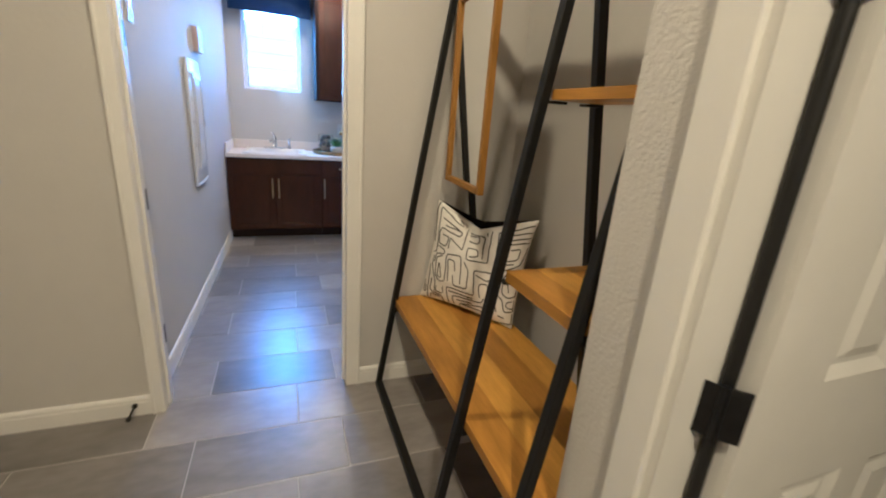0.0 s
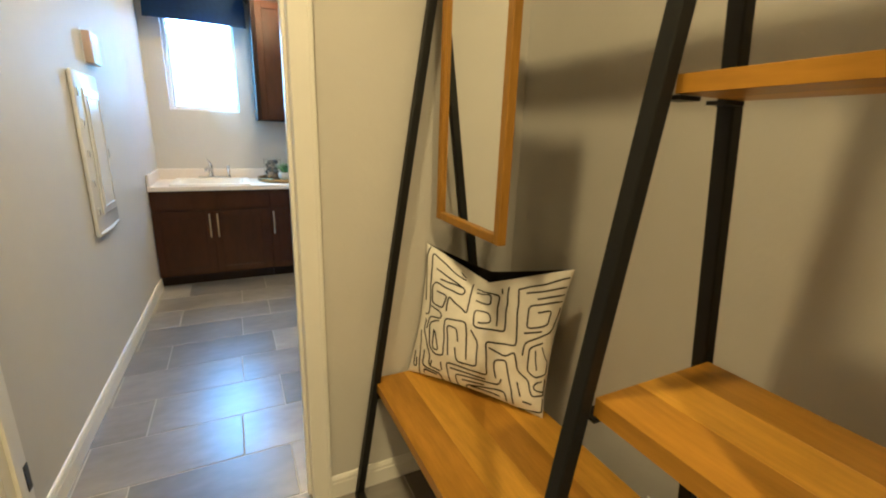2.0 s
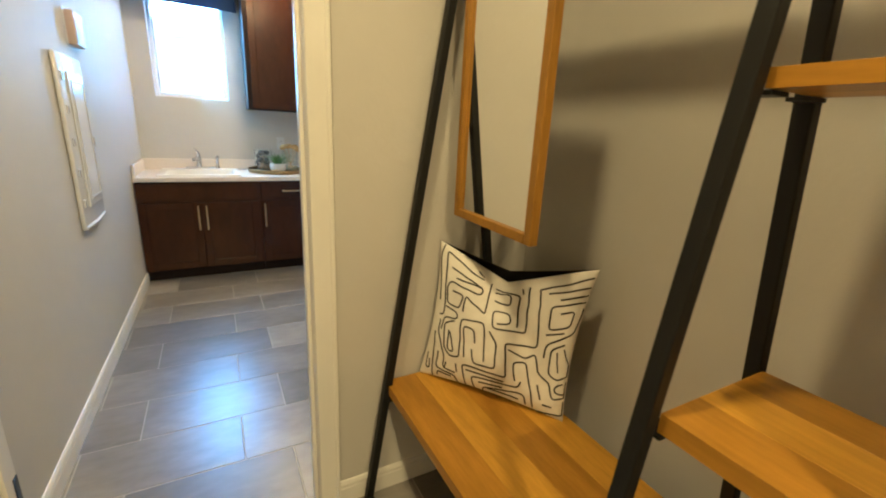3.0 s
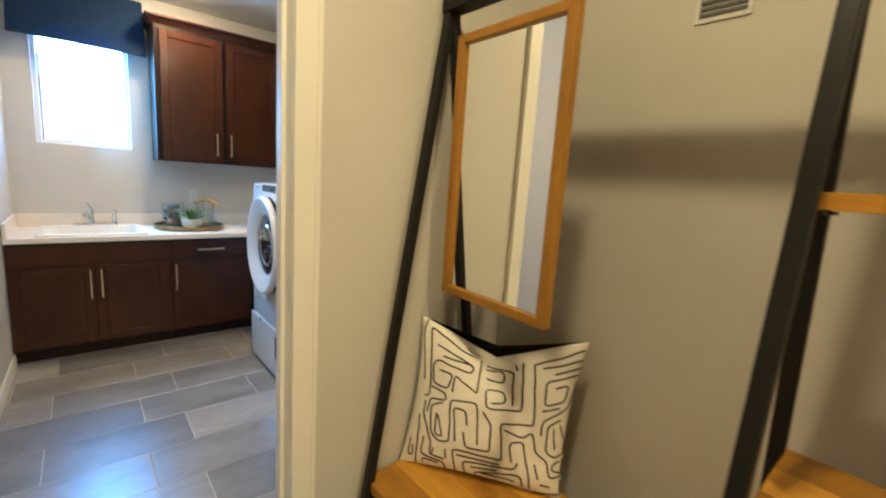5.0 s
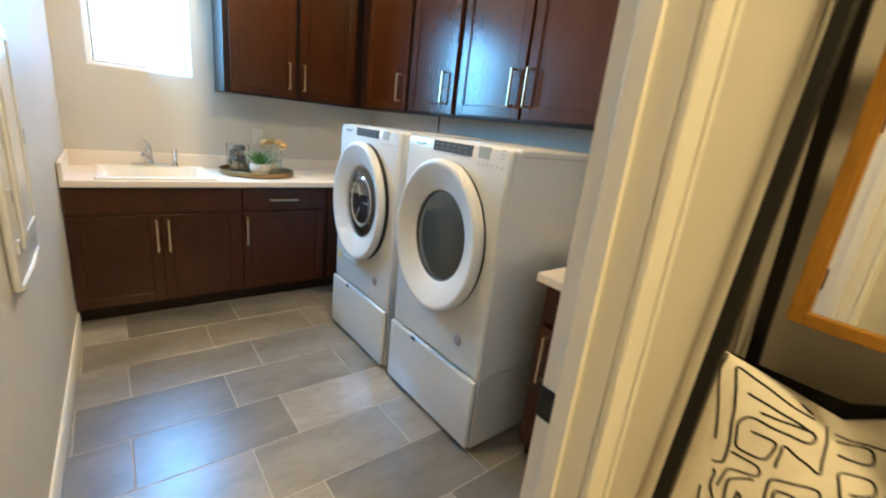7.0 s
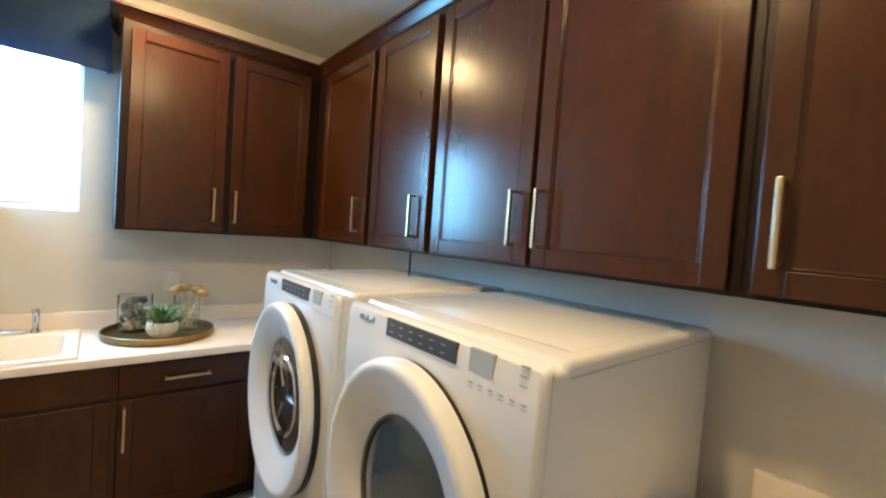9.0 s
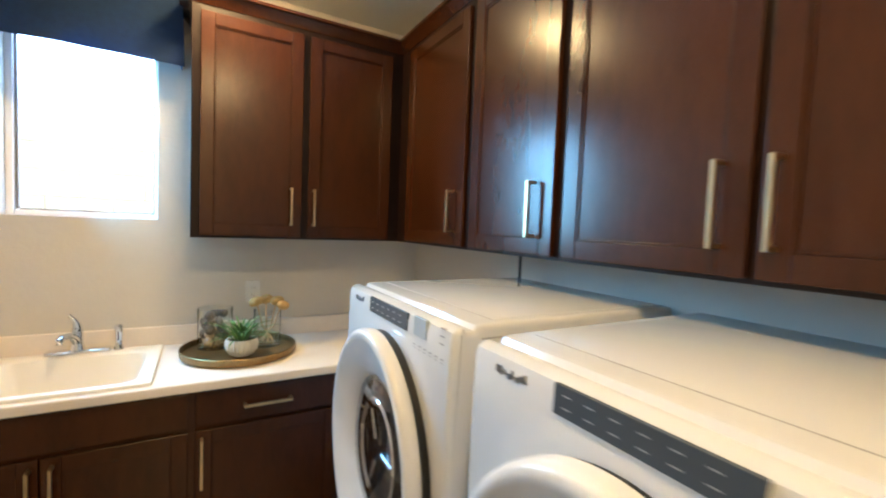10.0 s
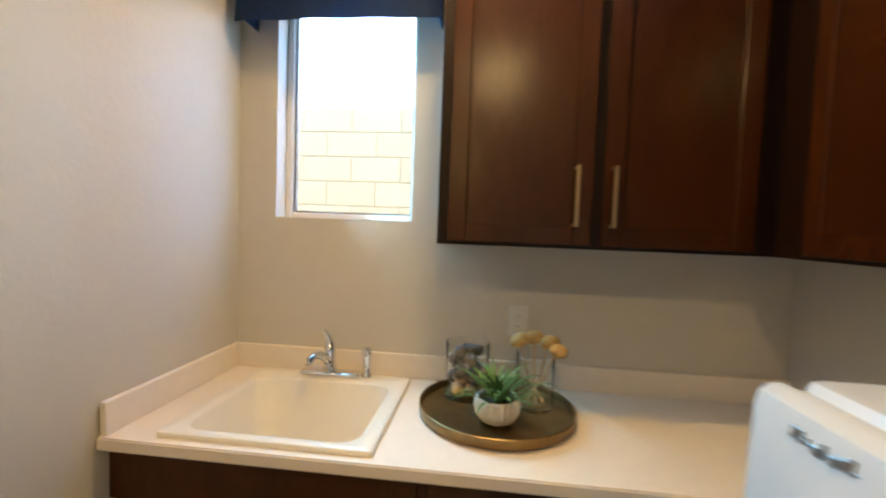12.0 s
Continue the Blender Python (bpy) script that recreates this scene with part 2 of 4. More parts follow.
def lathe(bm, prof, m=Matrix(), seg=48, close=False):
    """Turn (radius, height) pairs about the local z axis; m places it."""
    ROUND.add(id(bm))
    rings = []
    for r, z in prof:
        if r < 1e-5:
            rings.append([bm.verts.new(m @ Vector((0, 0, z)))])
        else:
            rings.append([bm.verts.new(m @ Vector((r * math.cos(6.283185 * k / seg), r * math.sin(6.283185 * k / seg), z))) for k in range(seg)])
    pairs = list(zip(rings, rings[1:])) + ([(rings[-1], rings[0])] if close else [])
    for a, b in pairs:
        for k in range(seg):
            k2 = (k + 1) % seg
            if len(a) == 1 and len(b) > 1:
                bm.faces.new((a[0], b[k2], b[k]))
            elif len(b) == 1 and len(a) > 1:
                bm.faces.new((a[k], a[k2], b[0]))
            elif len(a) > 1:
                bm.faces.new((a[k], a[k2], b[k2], b[k]))
    return bm


def holed(bm, x0, x1, z0, z1, hx0, hx1, hz0, hz1, y0, y1):
    """A wall slab in the xz plane with one rectangular opening."""
    for a in ((x0, hx0, z0, z1), (hx1, x1, z0, z1), (hx0, hx1, z0, hz0), (hx0, hx1, hz1, z1)):
        if a[1] - a[0] > 1e-4 and a[3] - a[2] > 1e-4:
            box(bm, a[0], a[1], y0, y1, a[2], a[3])
    bmesh.ops.remove_doubles(bm, verts=bm.verts, dist=1e-5)
    return bm


# ---- the plan ----
YN, XE, XW, CEILZ = 5.63, 1.69, -0.60, 2.83     # laundry: window wall, wall behind the washers, plain wall, ceiling
YP0, YP1 = 2.14, 2.27                            # partition between hall and laundry
DX0, DX1, DZ = -0.562, 0.272, 2.42               # door opening
XB = 1.13                                        # back of the bench nook
XS, YS0, YS1 = 0.588, 0.56, 0.788                 # wall end between nook and garage door
WX0, WX1, WZ0, WZ1 = -0.385, 0.207, 1.568, 2.50  # window opening


def structure(name, bm, material, label, category="wall"):
    return solid(name, bm, material, label, category, kind="structure", smooth=None)


wall_north = structure("wall_north", holed(bmesh.new(), -0.76, 1.85, 0, CEILZ, WX0, WX1, WZ0, WZ1, YN, YN + 0.17), PAINT, "greige painted wall with a window opening above the sink")


def xw(y):
    """The plain laundry wall stands a little out of square."""
    return -0.614 + 0.0185 * (y - YP1)


wbm = B(-0.76, XW, YP1, YN, 0, CEILZ)
for v in wbm.verts:
    if v.co.x > -0.7:
        v.co.x = xw(v.co.y)
wall_west = structure("wall_west", wbm, PAINT, "greige painted textured laundry wall")
wall_east = structure("wall_east", B(XE, 1.85, 0.9, YN, 0, CEILZ), PAINT, "greige painted wall behind the washer and dryer")
pbm = bmesh.new()
for a in ((-2.3, DX0 - 0.02, 0, CEILZ), (DX1 + 0.02, XE, 0, CEILZ), (DX0 - 0.02, DX1 + 0.02, DZ + 0.02, CEILZ)):
    box(pbm, a[0], a[1], YP0, YP1 - (0.018 if a[0] > DX1 else 0.0), a[2], a[3])
wall_south = structure("wall_south", pbm, PAINT, "greige painted partition with the doorway to the laundry")
wall_nook = structure("wall_nook", B(XB, XB + 0.12, YS1, YP0, 0, CEILZ), PAINT, "greige painted wall at the back of the bench nook")
sbm = B(XS, XB + 0.12, 0.60, YS1, 0, CEILZ)
vert = [e for e in sbm.edges if abs(e.verts[0].co.x - XS) < 1e-4 and abs(e.verts[1].co.x - XS) < 1e-4 and abs(e.verts[0].co.y - YS1) < 1e-4 and abs(e.verts[1].co.y - YS1) < 1e-4]
bmesh.ops.bevel(sbm, geom=vert, offset=0.012, segments=4, affect="EDGES")
wall_end = structure("wall_end", sbm, PAINT_COARSE, "textured greige wall end with a rounded corner beside the garage door")
gbm = bmesh.new()
for a in ((-2.2, -0.42, 0, CEILZ), (-0.42, 0.60, DZ + 0.03, CEILZ)):
    box(gbm, XS, XS + 0.13, a[0], a[1], a[2], a[3])
wall_garage = structure("wall_garage", gbm, PAINT, "greige painted hall wall with the garage doorway")
structure("wall_hall_west", B(-2.42, -2.3, -2.2, YP0, 0, CEILZ), PAINT, "plain greige hall wall")
structure("wall_hall_south", B(-2.42, 0.71, -2.32, -2.2, 0, CEILZ), PAINT, "plain greige hall wall")
structure("wall_garage_far", B(3.0, 3.1, -1.4, 0.9, 0, CEILZ), PAINT, "plain wall of the unlit garage")
structure("wall_garage_south", B(0.71, 3.1, -1.5, -1.4, 0, CEILZ), PAINT, "plain wall of the unlit garage")
structure("wall_garage_north", B(1.25, 3.0, 0.80, 0.9, 0, CEILZ), PAINT, "plain wall of the unlit garage")
structure("ceiling", B(-2.42, 3.1, -2.32, YN + 0.17, CEILZ, CEILZ + 0.1), CEIL, "off-white textured ceiling", "ceiling")
floor = structure("floor", B(-2.42, 3.1, -2.32, YN + 0.17, -0.08, -0.0018), GROUT, "grey plank-format porcelain floor tiles with pale grout", "floor")
ground = structure("ground", B(-60, 60, YN + 0.17, 120, -0.25, -0.12), GRAVEL, "tan gravel yard outside the window", "ground")


# ---- doorway trim ----
def casing(name, x0, x1, label):
    """A moulded casing round the laundry doorway, on the hall side."""
    t = thing(name, (x0, YP0, 0), label, "door casing", kind="structure")
    w, wl = 0.070, 0.050

    def stile(n, a0, a1, z0, z1, flip):
        bm = B(a0, a1, YP0 - 0.016, YP0, z0, z1, 0.004)
        e = (a0, a0 + 0.014) if flip else (a1 - 0.014, a1)
        if z1 - z0 > 1:
            box(bm, e[0], e[1], YP0 - 0.022, YP0 - 0.0161, z0, z1, 0.003)
        part(n, bm, TRIM, t)
    stile("casing_side", x0 - wl, x0, 0, DZ + w, True)
    stile("casing_side", x1, x1 + w, 0, DZ + w, False)
    stile("casing_head", x0, x1, DZ, DZ + w, True)
    part("jamb", B(x0 - 0.019, x0 + 0.0, YP0 + 0.001, YP1 + 0.01, 0, DZ), TRIM, t)
    part("jamb", B(x1 - 0.0, x1 + 0.019, YP0 + 0.001, YP1 - 0.012, 0, DZ), TRIM, t)
    part("jamb_head", B(x0 - 0.019, x1 + 0.019, YP0 + 0.001, YP1 + 0.01, DZ, DZ + 0.019), TRIM, t)
    for s, xx in ((1, x0), (-1, x1)):
        part("door_stop_strip", B(min(xx, xx + s * 0.012), max(xx, xx + s * 0.012), YP0 + 0.045, YP0 + 0.080, 0, DZ, 0.002), TRIM, t)
    for z in (0.336, 0.985, 1.635, 2.285):
        bm = B(x0, x0 + 0.0025, YP1 - 0.018, YP1 + 0.009, z - 0.046, z + 0.046, 0.001)
        part("hinge_leaf", bm, HINGE, t, "black hinge leaf without a door")
    sp = part("strike_plate", B(x1 - 0.003, x1, YP1 - 0.058, YP1 - 0.010, 0.925, 0.99, 0.001), HINGE, t, "black strike plate")
    part("strike_hole", B(x1 - 0.0045, x1 - 0.0031, YP1 - 0.046, YP1 - 0.024, 0.94, 0.975), RUBBER, sp)
    return t


casing("door_1", DX0, DX1, "cream painted door frame with black hinges, no door leaf")


def skirting(name, a, b, thick, label="cream painted baseboard with an eased top"):
    """Baseboard along a straight run from a to b, standing to the left of the run."""
    a, b = Vector((*a, 0)), Vector((*b, 0))
    u = (b - a).normalized()
    nrm = Vector((-u.y, u.x, 0))
    prof = ((0, 0), (thick, 0), (thick, 0.066), (thick * 0.85, 0.070), (thick * 0.85, 0.083), (thick * 0.45, 0.094), (0, 0.097))
    bm = bmesh.new()
    ends = [[bm.verts.new(p + nrm * d + Vector((0, 0, h))) for d, h in prof] for p in (a, b)]
    k = len(prof)
    for i in range(k):
        bm.faces.new((ends[0][i], ends[0][(i + 1) % k], ends[1][(i + 1) % k], ends[1][i]))
    bm.faces.new(ends[0]), bm.faces.new(ends[1][::-1])
    return solid(name, bm, TRIM, label, "baseboard", kind="structure", smooth=20)


skirting("baseboard", (xw(5.02), 5.02), (xw(YP1 + 0.012), YP1 + 0.012), 0.013)
skirting("baseboard", (DX0 - 0.050, YP0), (-2.3, YP0), 0.013)
skirting("baseboard", (XB, YP0), (DX1 + 0.070, YP0), 0.013)
skirting("baseboard", (XB, YS1), (XB, YP0 - 0.013), 0.013)
skirting("baseboard", (XS + 0.015, YS1), (XB - 0.013, YS1), 0.013)
skirting("baseboard", (-2.3, YP0 - 0.013), (-2.3, -2.2), 0.013)

stop = thing("door_stop", (-0.678, YP0 - 0.013, 0.055), "black spring door stop screwed to the baseboard", "door stop")
sb = bmesh.new()
lathe(sb, [(0.0, 0), (0.012, 0), (0.012, 0.006), (0.0, 0.006)], pose(-0.678, YP0 - 0.013, 0.055, 90, 0, 0), 16)
part("base", sb, HINGE, stop)
part("rod", tube(bmesh.new(), [(-0.678, YP0 - 0.018, 0.055), (-0.681, YP0 - 0.052, 0.050), (-0.684, YP0 - 0.085, 0.042)], 0.005, 10), HINGE, stop)
sb = bmesh.new()
lathe(sb, [(0.0, 0), (0.009, 0), (0.010, 0.012), (0.0, 0.014)], pose(-0.684, YP0 - 0.083, 0.042, 90, 0, 0), 16)
part("rubber_tip", sb, RUBBER, stop)

# ---- garage doorway with its open door ----
gd = thing("door_2", (0.70, 0.47, 0), "white panelled garage door standing open with black hinges", "door", kind="structure")
part("casing_side", B(XS - 0.016, XS, 0.572, 0.642, 0, DZ + 0.07, 0.004), TRIM, gd)
part("casing_head", B(XS - 0.016, XS, -0.44, 0.572, DZ, DZ + 0.07, 0.004), TRIM, gd)
part("casing_side", B(XS - 0.016, XS, -0.51, -0.44, 0, DZ + 0.07, 0.004), TRIM, gd)
part("jamb", B(XS, XS + 0.125, 0.556, 0.60, 0, DZ), TRIM, gd)
part("jamb", B(XS, XS + 0.125, -0.46, -0.42, 0, DZ), TRIM, gd)
part("weatherstrip", tube(bmesh.new(), [(0.681, 0.5425, 0), (0.681, 0.5425, 1.0), (0.681, 0.5425, DZ)], 0.0115, 14), RUBBER, gd, "black rubber weatherstrip")


def panel_field(bm, a0, a1, z0, z1, y0):
    """A sunk panel: bevelled edge down, flat gutter, bevel up to the raised field."""
    rings = []
    for inset, d in ((0.0, 0.0), (0.006, 0.0), (0.030, 0.0105), (0.040, 0.0105), (0.062, 0.0035)):
        rings.append([bm.verts.new(p) for p in ((a0 + inset, y0 + d, z0 + inset), (a1 - inset, y0 + d, z0 + inset), (a1 - inset, y0 + d, z1 - inset), (a0 + inset, y0 + d, z1 - inset))])
    for q, w in zip(rings, rings[1:]):
        for k in range(4):
            bm.faces.new((q[k], q[(k + 1) % 4], w[(k + 1) % 4], w[k]))
    bm.faces.new(rings[-1])
    return bm


def door_leaf():
    y0, y1, x0, x1 = 0.506, 0.549, 0.700, 1.51
    cols, rows = ((x0 + 0.163, 1.065), (1.145, x1 - 0.163)), ((0.20, 0.797), (1.020, 2.25))
    bm = B(x0, x1, y0 + 0.0125, y1, 0.01, 2.40, 0.002)
    for z0, z1 in ((0.01, rows[0][0]), (rows[0][1], rows[1][0]), (rows[1][1], 2.40)):
        box(bm, x0, x1, y0, y0 + 0.0124, z0, z1)
    for a0, a1 in ((x0, cols[0][0]), (cols[0][1], cols[1][0]), (cols[1][1], x1)):
        for z0, z1 in rows:
            box(bm, a0, a1, y0, y0 + 0.0124, z0, z1)
    leaf = part("door_leaf", bm, TRIM, gd)
    for a0, a1 in cols:
        for z0, z1 in rows:
            part("raised_panel", panel_field(bmesh.new(), a0, a1, z0, z1, y0), TRIM, leaf, smooth=None)


door_leaf()
for z in (0.33, 0.985, 1.67, 2.2):
    hb = bar(bmesh.new(), (0.6505, 0.5455, z - 0.05), (0.6505, 0.5455, z + 0.05), 0.0035, 0.036, (0.87, 0.49, 0), 0.001)
    bar(hb, (0.6755, 0.5155, z - 0.05), (0.6755, 0.5155, z + 0.05), 0.0035, 0.036, (0.70, 0.71, 0), 0.001)
    tube(hb, [(0.658, 0.5295, z - 0.052), (0.658, 0.5295, z + 0.052)], 0.0075, 12)
    part("hinge", hb, HINGE, gd, "black butt hinge")


# ---- window ----
win = thing("window_1", ((WX0 + WX1) / 2, YN + 0.1, WZ0), "white vinyl window with one clear pane", "window", kind="structure")
fy0, fy1 = YN + 0.085, YN + 0.14
for n, q in (("window_frame", (WX0, WX0 + 0.030, WZ0, WZ1)), ("window_frame", (WX1 - 0.022, WX1, WZ0, WZ1)), ("window_frame", (WX0 + 0.030, WX1 - 0.022, WZ0, WZ0 + 0.026)), ("window_frame", (WX0 + 0.030, WX1 - 0.022, WZ1 - 0.03, WZ1))):
    fb = B(q[0] + 0.001, q[1] - 0.001, fy0, fy1, q[2] + 0.001, q[3] - 0.001, 0.003)
    part(n, fb, VINYL, win)
for q in ((WX0 + 0.032, WX0 + 0.042, WZ0 + 0.028, WZ1 - 0.032), (WX1 - 0.028, WX1 - 0.024, WZ0 + 0.028, WZ1 - 0.032), (WX0 + 0.0425, WX1 - 0.0285, WZ0 + 0.0265, WZ0 + 0.034)):
    part("sash_rail", B(q[0], q[1], fy0 + 0.012, fy0 + 0.035, q[2], q[3], 0.002), SCREEN, win)
pane = part("pane", B(WX0 + 0.029, WX1 - 0.021, fy0 + 0.020, fy0 + 0.025, WZ0 + 0.025, WZ1 - 0.029), PANE, win)
pane.visible_shadow = False

val = thing("window_valance", (-0.1, YN - 0.07, 2.33), "dark navy fabric box valance above the window", "valance")


def cloth_front():
    bm = bmesh.new()
    x0, x1, zt, zb, nx, nz = -0.478, 0.310, 2.745, 2.322, 60, 10
    g = []
    for i in range(nx + 1):
        u = i / nx
        col = []
        for j in range(nz + 1):
            w = j / nz
            flare = 0.004 * w * math.sin(u * 21) + 0.018 * w
            z = zt + (zb - zt) * w + 0.006 * w * math.sin(u * 3.1416) + 0.001 * w * math.sin(u * 17)
            col.append(bm.verts.new((x0 + (x1 - x0) * u + (u - 0.5) * 0.03 * w, YN - 0.125 - flare, z)))
        g.append(col)
    for i in range(nx):
        for j in range(nz):
            bm.faces.new((g[i][j], g[i + 1][j], g[i + 1][j + 1], g[i][j + 1]))
    bmesh.ops.solidify(bm, geom=bm.faces[:], thickness=0.006)
    return bm


part("front_cloth", cloth_front(), NAVY, val)
part("side_cloth", B(-0.478, -0.472, YN - 0.119, YN, 2.345, 2.74, 0.002), NAVY, val)
part("side_cloth", B(0.304, 0.310, YN - 0.119, YN, 2.345, 2.74, 0.002), NAVY, val)
part("top_board", B(-0.471, 0.303, YN - 0.117, YN, 2.728, 2.742), NAVY, val)


# ---- cabinets ----
def pull(parent, a, b, out, w=0.0108):
    """A square bar pull from a to b standing off the door along out."""
    a, b, out = Vector(a), Vector(b), Vector(out)
    u = (b - a).normalized()
    bm = bmesh.new()
    o = out * 0.033
    bar(bm, a + o - u * w / 2, b + o + u * w / 2, w, w * 1.25, u.cross(out), 0.0015)
    bar(bm, a, a + o - out * w * 0.51, w, w, u, 0.001)
    bar(bm, b, b + o - out * w * 0.51, w, w, u, 0.001)
    return part("handle", bm, NICKEL, parent, "champagne nickel bar handle")


def front(parent, name, axis, face, a0, a1, z0, z1, rail=0.058, flat=False):
    """A shaker front. axis 'y': it faces -y at y=face and spans x; axis 'x': it faces -x at x=face and spans y."""
    def bx(bm, p0, p1, d0, d1, q0, q1, bev=0.0):
        if axis == "y":
            box(bm, p0, p1, face + d0, face + d1, q0, q1, bev)
        else:
            box(bm, face + d0, face + d1, p0, p1, q0, q1, bev)
    bm = bmesh.new()
    if flat:
        bx(bm, a0, a1, 0, 0.02, z0, z1, 0.002)
        return part(name, bm, CHERRY, parent)
    bx(bm, a0 + rail - 0.003, a1 - rail + 0.003, 0.0085, 0.0150, z0 + rail - 0.003, z1 - rail + 0.003)
    d = part(name, bm, CHERRY, parent)
    for n, q in (("stile", (a0, a0 + rail, 0, 0.02, z0, z1)), ("stile", (a1 - rail, a1, 0, 0.02, z0, z1)), ("rail", (a0 + rail, a1 - rail, 0.0004, 0.02, z0, z0 + rail)), ("rail", (a0 + rail, a1 - rail, 0.0004, 0.02, z1 - rail, z1))):
        bm = bmesh.new()
        bx(bm, *q, 0.0025)
        part(n, bm, CHERRY, d)
    bm = bmesh.new()
    i0, i1, k0, k1, m = a0 + rail, a1 - rail, z0 + rail, z1 - rail, 0.007
    bx(bm, i0, i0 + m, 0.004, 0.0084, k0, k1, 0.0015)
    bx(bm, i1 - m, i1, 0.004, 0.0084, k0, k1, 0.0015)
    bx(bm, i0 + m, i1 - m, 0.004, 0.0084, k0, k0 + m, 0.0015)
    bx(bm, i0 + m, i1 - m, 0.004, 0.0084, k1 - m, k1, 0.0015)
    part("bead", bm, CHERRY, d)
    return d


UZ0, UZ1, UD = 1.495, 2.568, 2.537
FACE_N, FACE_E = 5.285, 1.385


def upper_unit(axis, a0, a1, doors, label):
    """A wall cabinet: carcass, doors with pulls. doors: (from, to, end at which the pull sits)."""
    # the carcass colour carries the shade between the doors
    if axis == "y":
        t = thing("wall_cabinet", ((a0 + a1) / 2, YN, UZ0), label, "cabinet", "stained wall cabinets")
        part("body", B(a0, a1, FACE_N + 0.021, YN, UZ0, UZ1, 0.0015), CHERRY_SHADED, t)
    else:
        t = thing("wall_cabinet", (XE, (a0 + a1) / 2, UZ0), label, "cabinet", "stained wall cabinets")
        part("body", B(FACE_E + 0.021, XE, a0, a1, UZ0, UZ1, 0.0015), CHERRY_SHADED, t)
    for d0, d1, s in doors:
        d = front(t, "door", axis, FACE_N if axis == "y" else FACE_E, d0, d1, UZ0 + 0.012, UD)
        p = s
        if axis == "y":
            pull(d, (p, FACE_N, 1.572), (p, FACE_N, 1.752), (0, -1, 0))
        else:
            pull(d, (FACE_E, p, 1.572), (FACE_E, p, 1.752), (-1, 0, 0))
    return t


upper_unit("y", 0.355, FACE_E + 0.02, ((0.392, 0.850, 0.796), (0.884, 1.335, 0.909)), "dark cherry stained two-door wall cabinet beside the window")
upper_unit("x", 4.545, YN, ((4.572, 5.165, 4.650),), "dark cherry stained corner wall cabinet with one door")
upper_unit("x", 4.005, 4.543, ((4.030, 4.520, 4.112),), "dark cherry stained single-door wall cabinet over the washer")
upper_unit("x", 2.855, 4.003, ((3.462, 3.985, 3.520), (2.880, 3.442, 3.412)), "dark cherry stained two-door wall cabinet over the dryer")
upper_unit("x", YP1, 2.853, ((YP1 + 0.03, 2.832, 2.790),), "dark cherry stained wall cabinet over the side counter")

crown = thing("crown_moulding", (FACE_E, FACE_N, UZ1), "dark cherry crown moulding along the cabinet tops", "crown moulding", kind="structure")
prof = ((0.0, 0.0), (-0.012, 0.0), (-0.016, 0.010), (-0.045, 0.044), (-0.055, 0.048), (-0.055, 0.062), (0.0, 0.062))


def crown_run(pts):
    bm = bmesh.new()
    rows = [[bm.verts.new((px + ox * d, py + oy * d, UZ1 + h)) for d, h in prof] for px, py, ox, oy in pts]
    k = len(prof)
    for a, b in zip(rows, rows[1:]):
        for i in range(k):
            bm.faces.new((a[i], a[(i + 1) % k], b[(i + 1) % k], b[i]))
    bm.faces.new(rows[0]), bm.faces.new(rows[-1][::-1])
    return bm


fn, fe = FACE_N + 0.03, FACE_E + 0.03
part("moulding", crown_run([(0.355, YN, 1, 0), (0.355, fn, 1, 1), (fe, fn, 1, 1), (fe, YP1, 1, 0)]), CHERRY, crown, smooth=25)

# base cabinets under the sink counter
FB = 5.005


def base_unit(name, x0, x1, label):
    t = thing(name, ((x0 + x1) / 2, YN, 0), label, "cabinet", "stained base cabinets")
    bm = bmesh.new()
    for q in ((x0, x1, FB + 0.021, FB + 0.040, 0.10, 0.874), (x0, x0 + 0.018, FB + 0.040, YN, 0.10, 0.874), (x1 - 0.018, x1, FB + 0.040, YN, 0.10, 0.874), (x0 + 0.018, x1 - 0.018, FB + 0.040, YN, 0.10, 0.118)):
        box(bm, *q)
    part("body", bm, CHERRY, t)
    part("toe_kick", B(x0, x1, FB + 0.085, YN, 0.0, 0.0995), CHERRY_SHADED, t)
    return t


su = base_unit("sink_cabinet", xw(5.02) + 0.002, 0.385, "dark cherry stained two-door sink base cabinet")
front(su, "false_drawer", "y", FB, XW + 0.04, 0.36, 0.712, 0.858, 0.03, True)
d = front(su, "door", "y", FB, XW + 0.04, -0.103, 0.11, 0.692)
pull(d, (-0.126, FB, 0.460), (-0.126, FB, 0.658), (0, -1, 0))
d = front(su, "door", "y", FB, -0.097, 0.36, 0.11, 0.692)
pull(d, (-0.063, FB, 0.460), (-0.063, FB, 0.658), (0, -1, 0))
du = base_unit("drawer_cabinet", 0.387, 1.00, "dark cherry stained base cabinet with drawer and door")
d = front(du, "drawer", "y", FB, 0.390, 0.985, 0.712, 0.858, 0.03, True)
pull(d, (0.575, FB, 0.782), (0.765, FB, 0.782), (0, -1, 0))
d = front(du, "door", "y", FB, 0.390, 0.985, 0.11, 0.692)
pull(d, (0.411, FB, 0.460), (0.411, FB, 0.658), (0, -1, 0))
cu = base_unit("corner_cabinet", 1.002, XE, "dark cherry stained corner base cabinet behind the washer")
front(cu, "panel_front", "y", FB, 1.02, 1.67, 0.11, 0.858, 0.05)

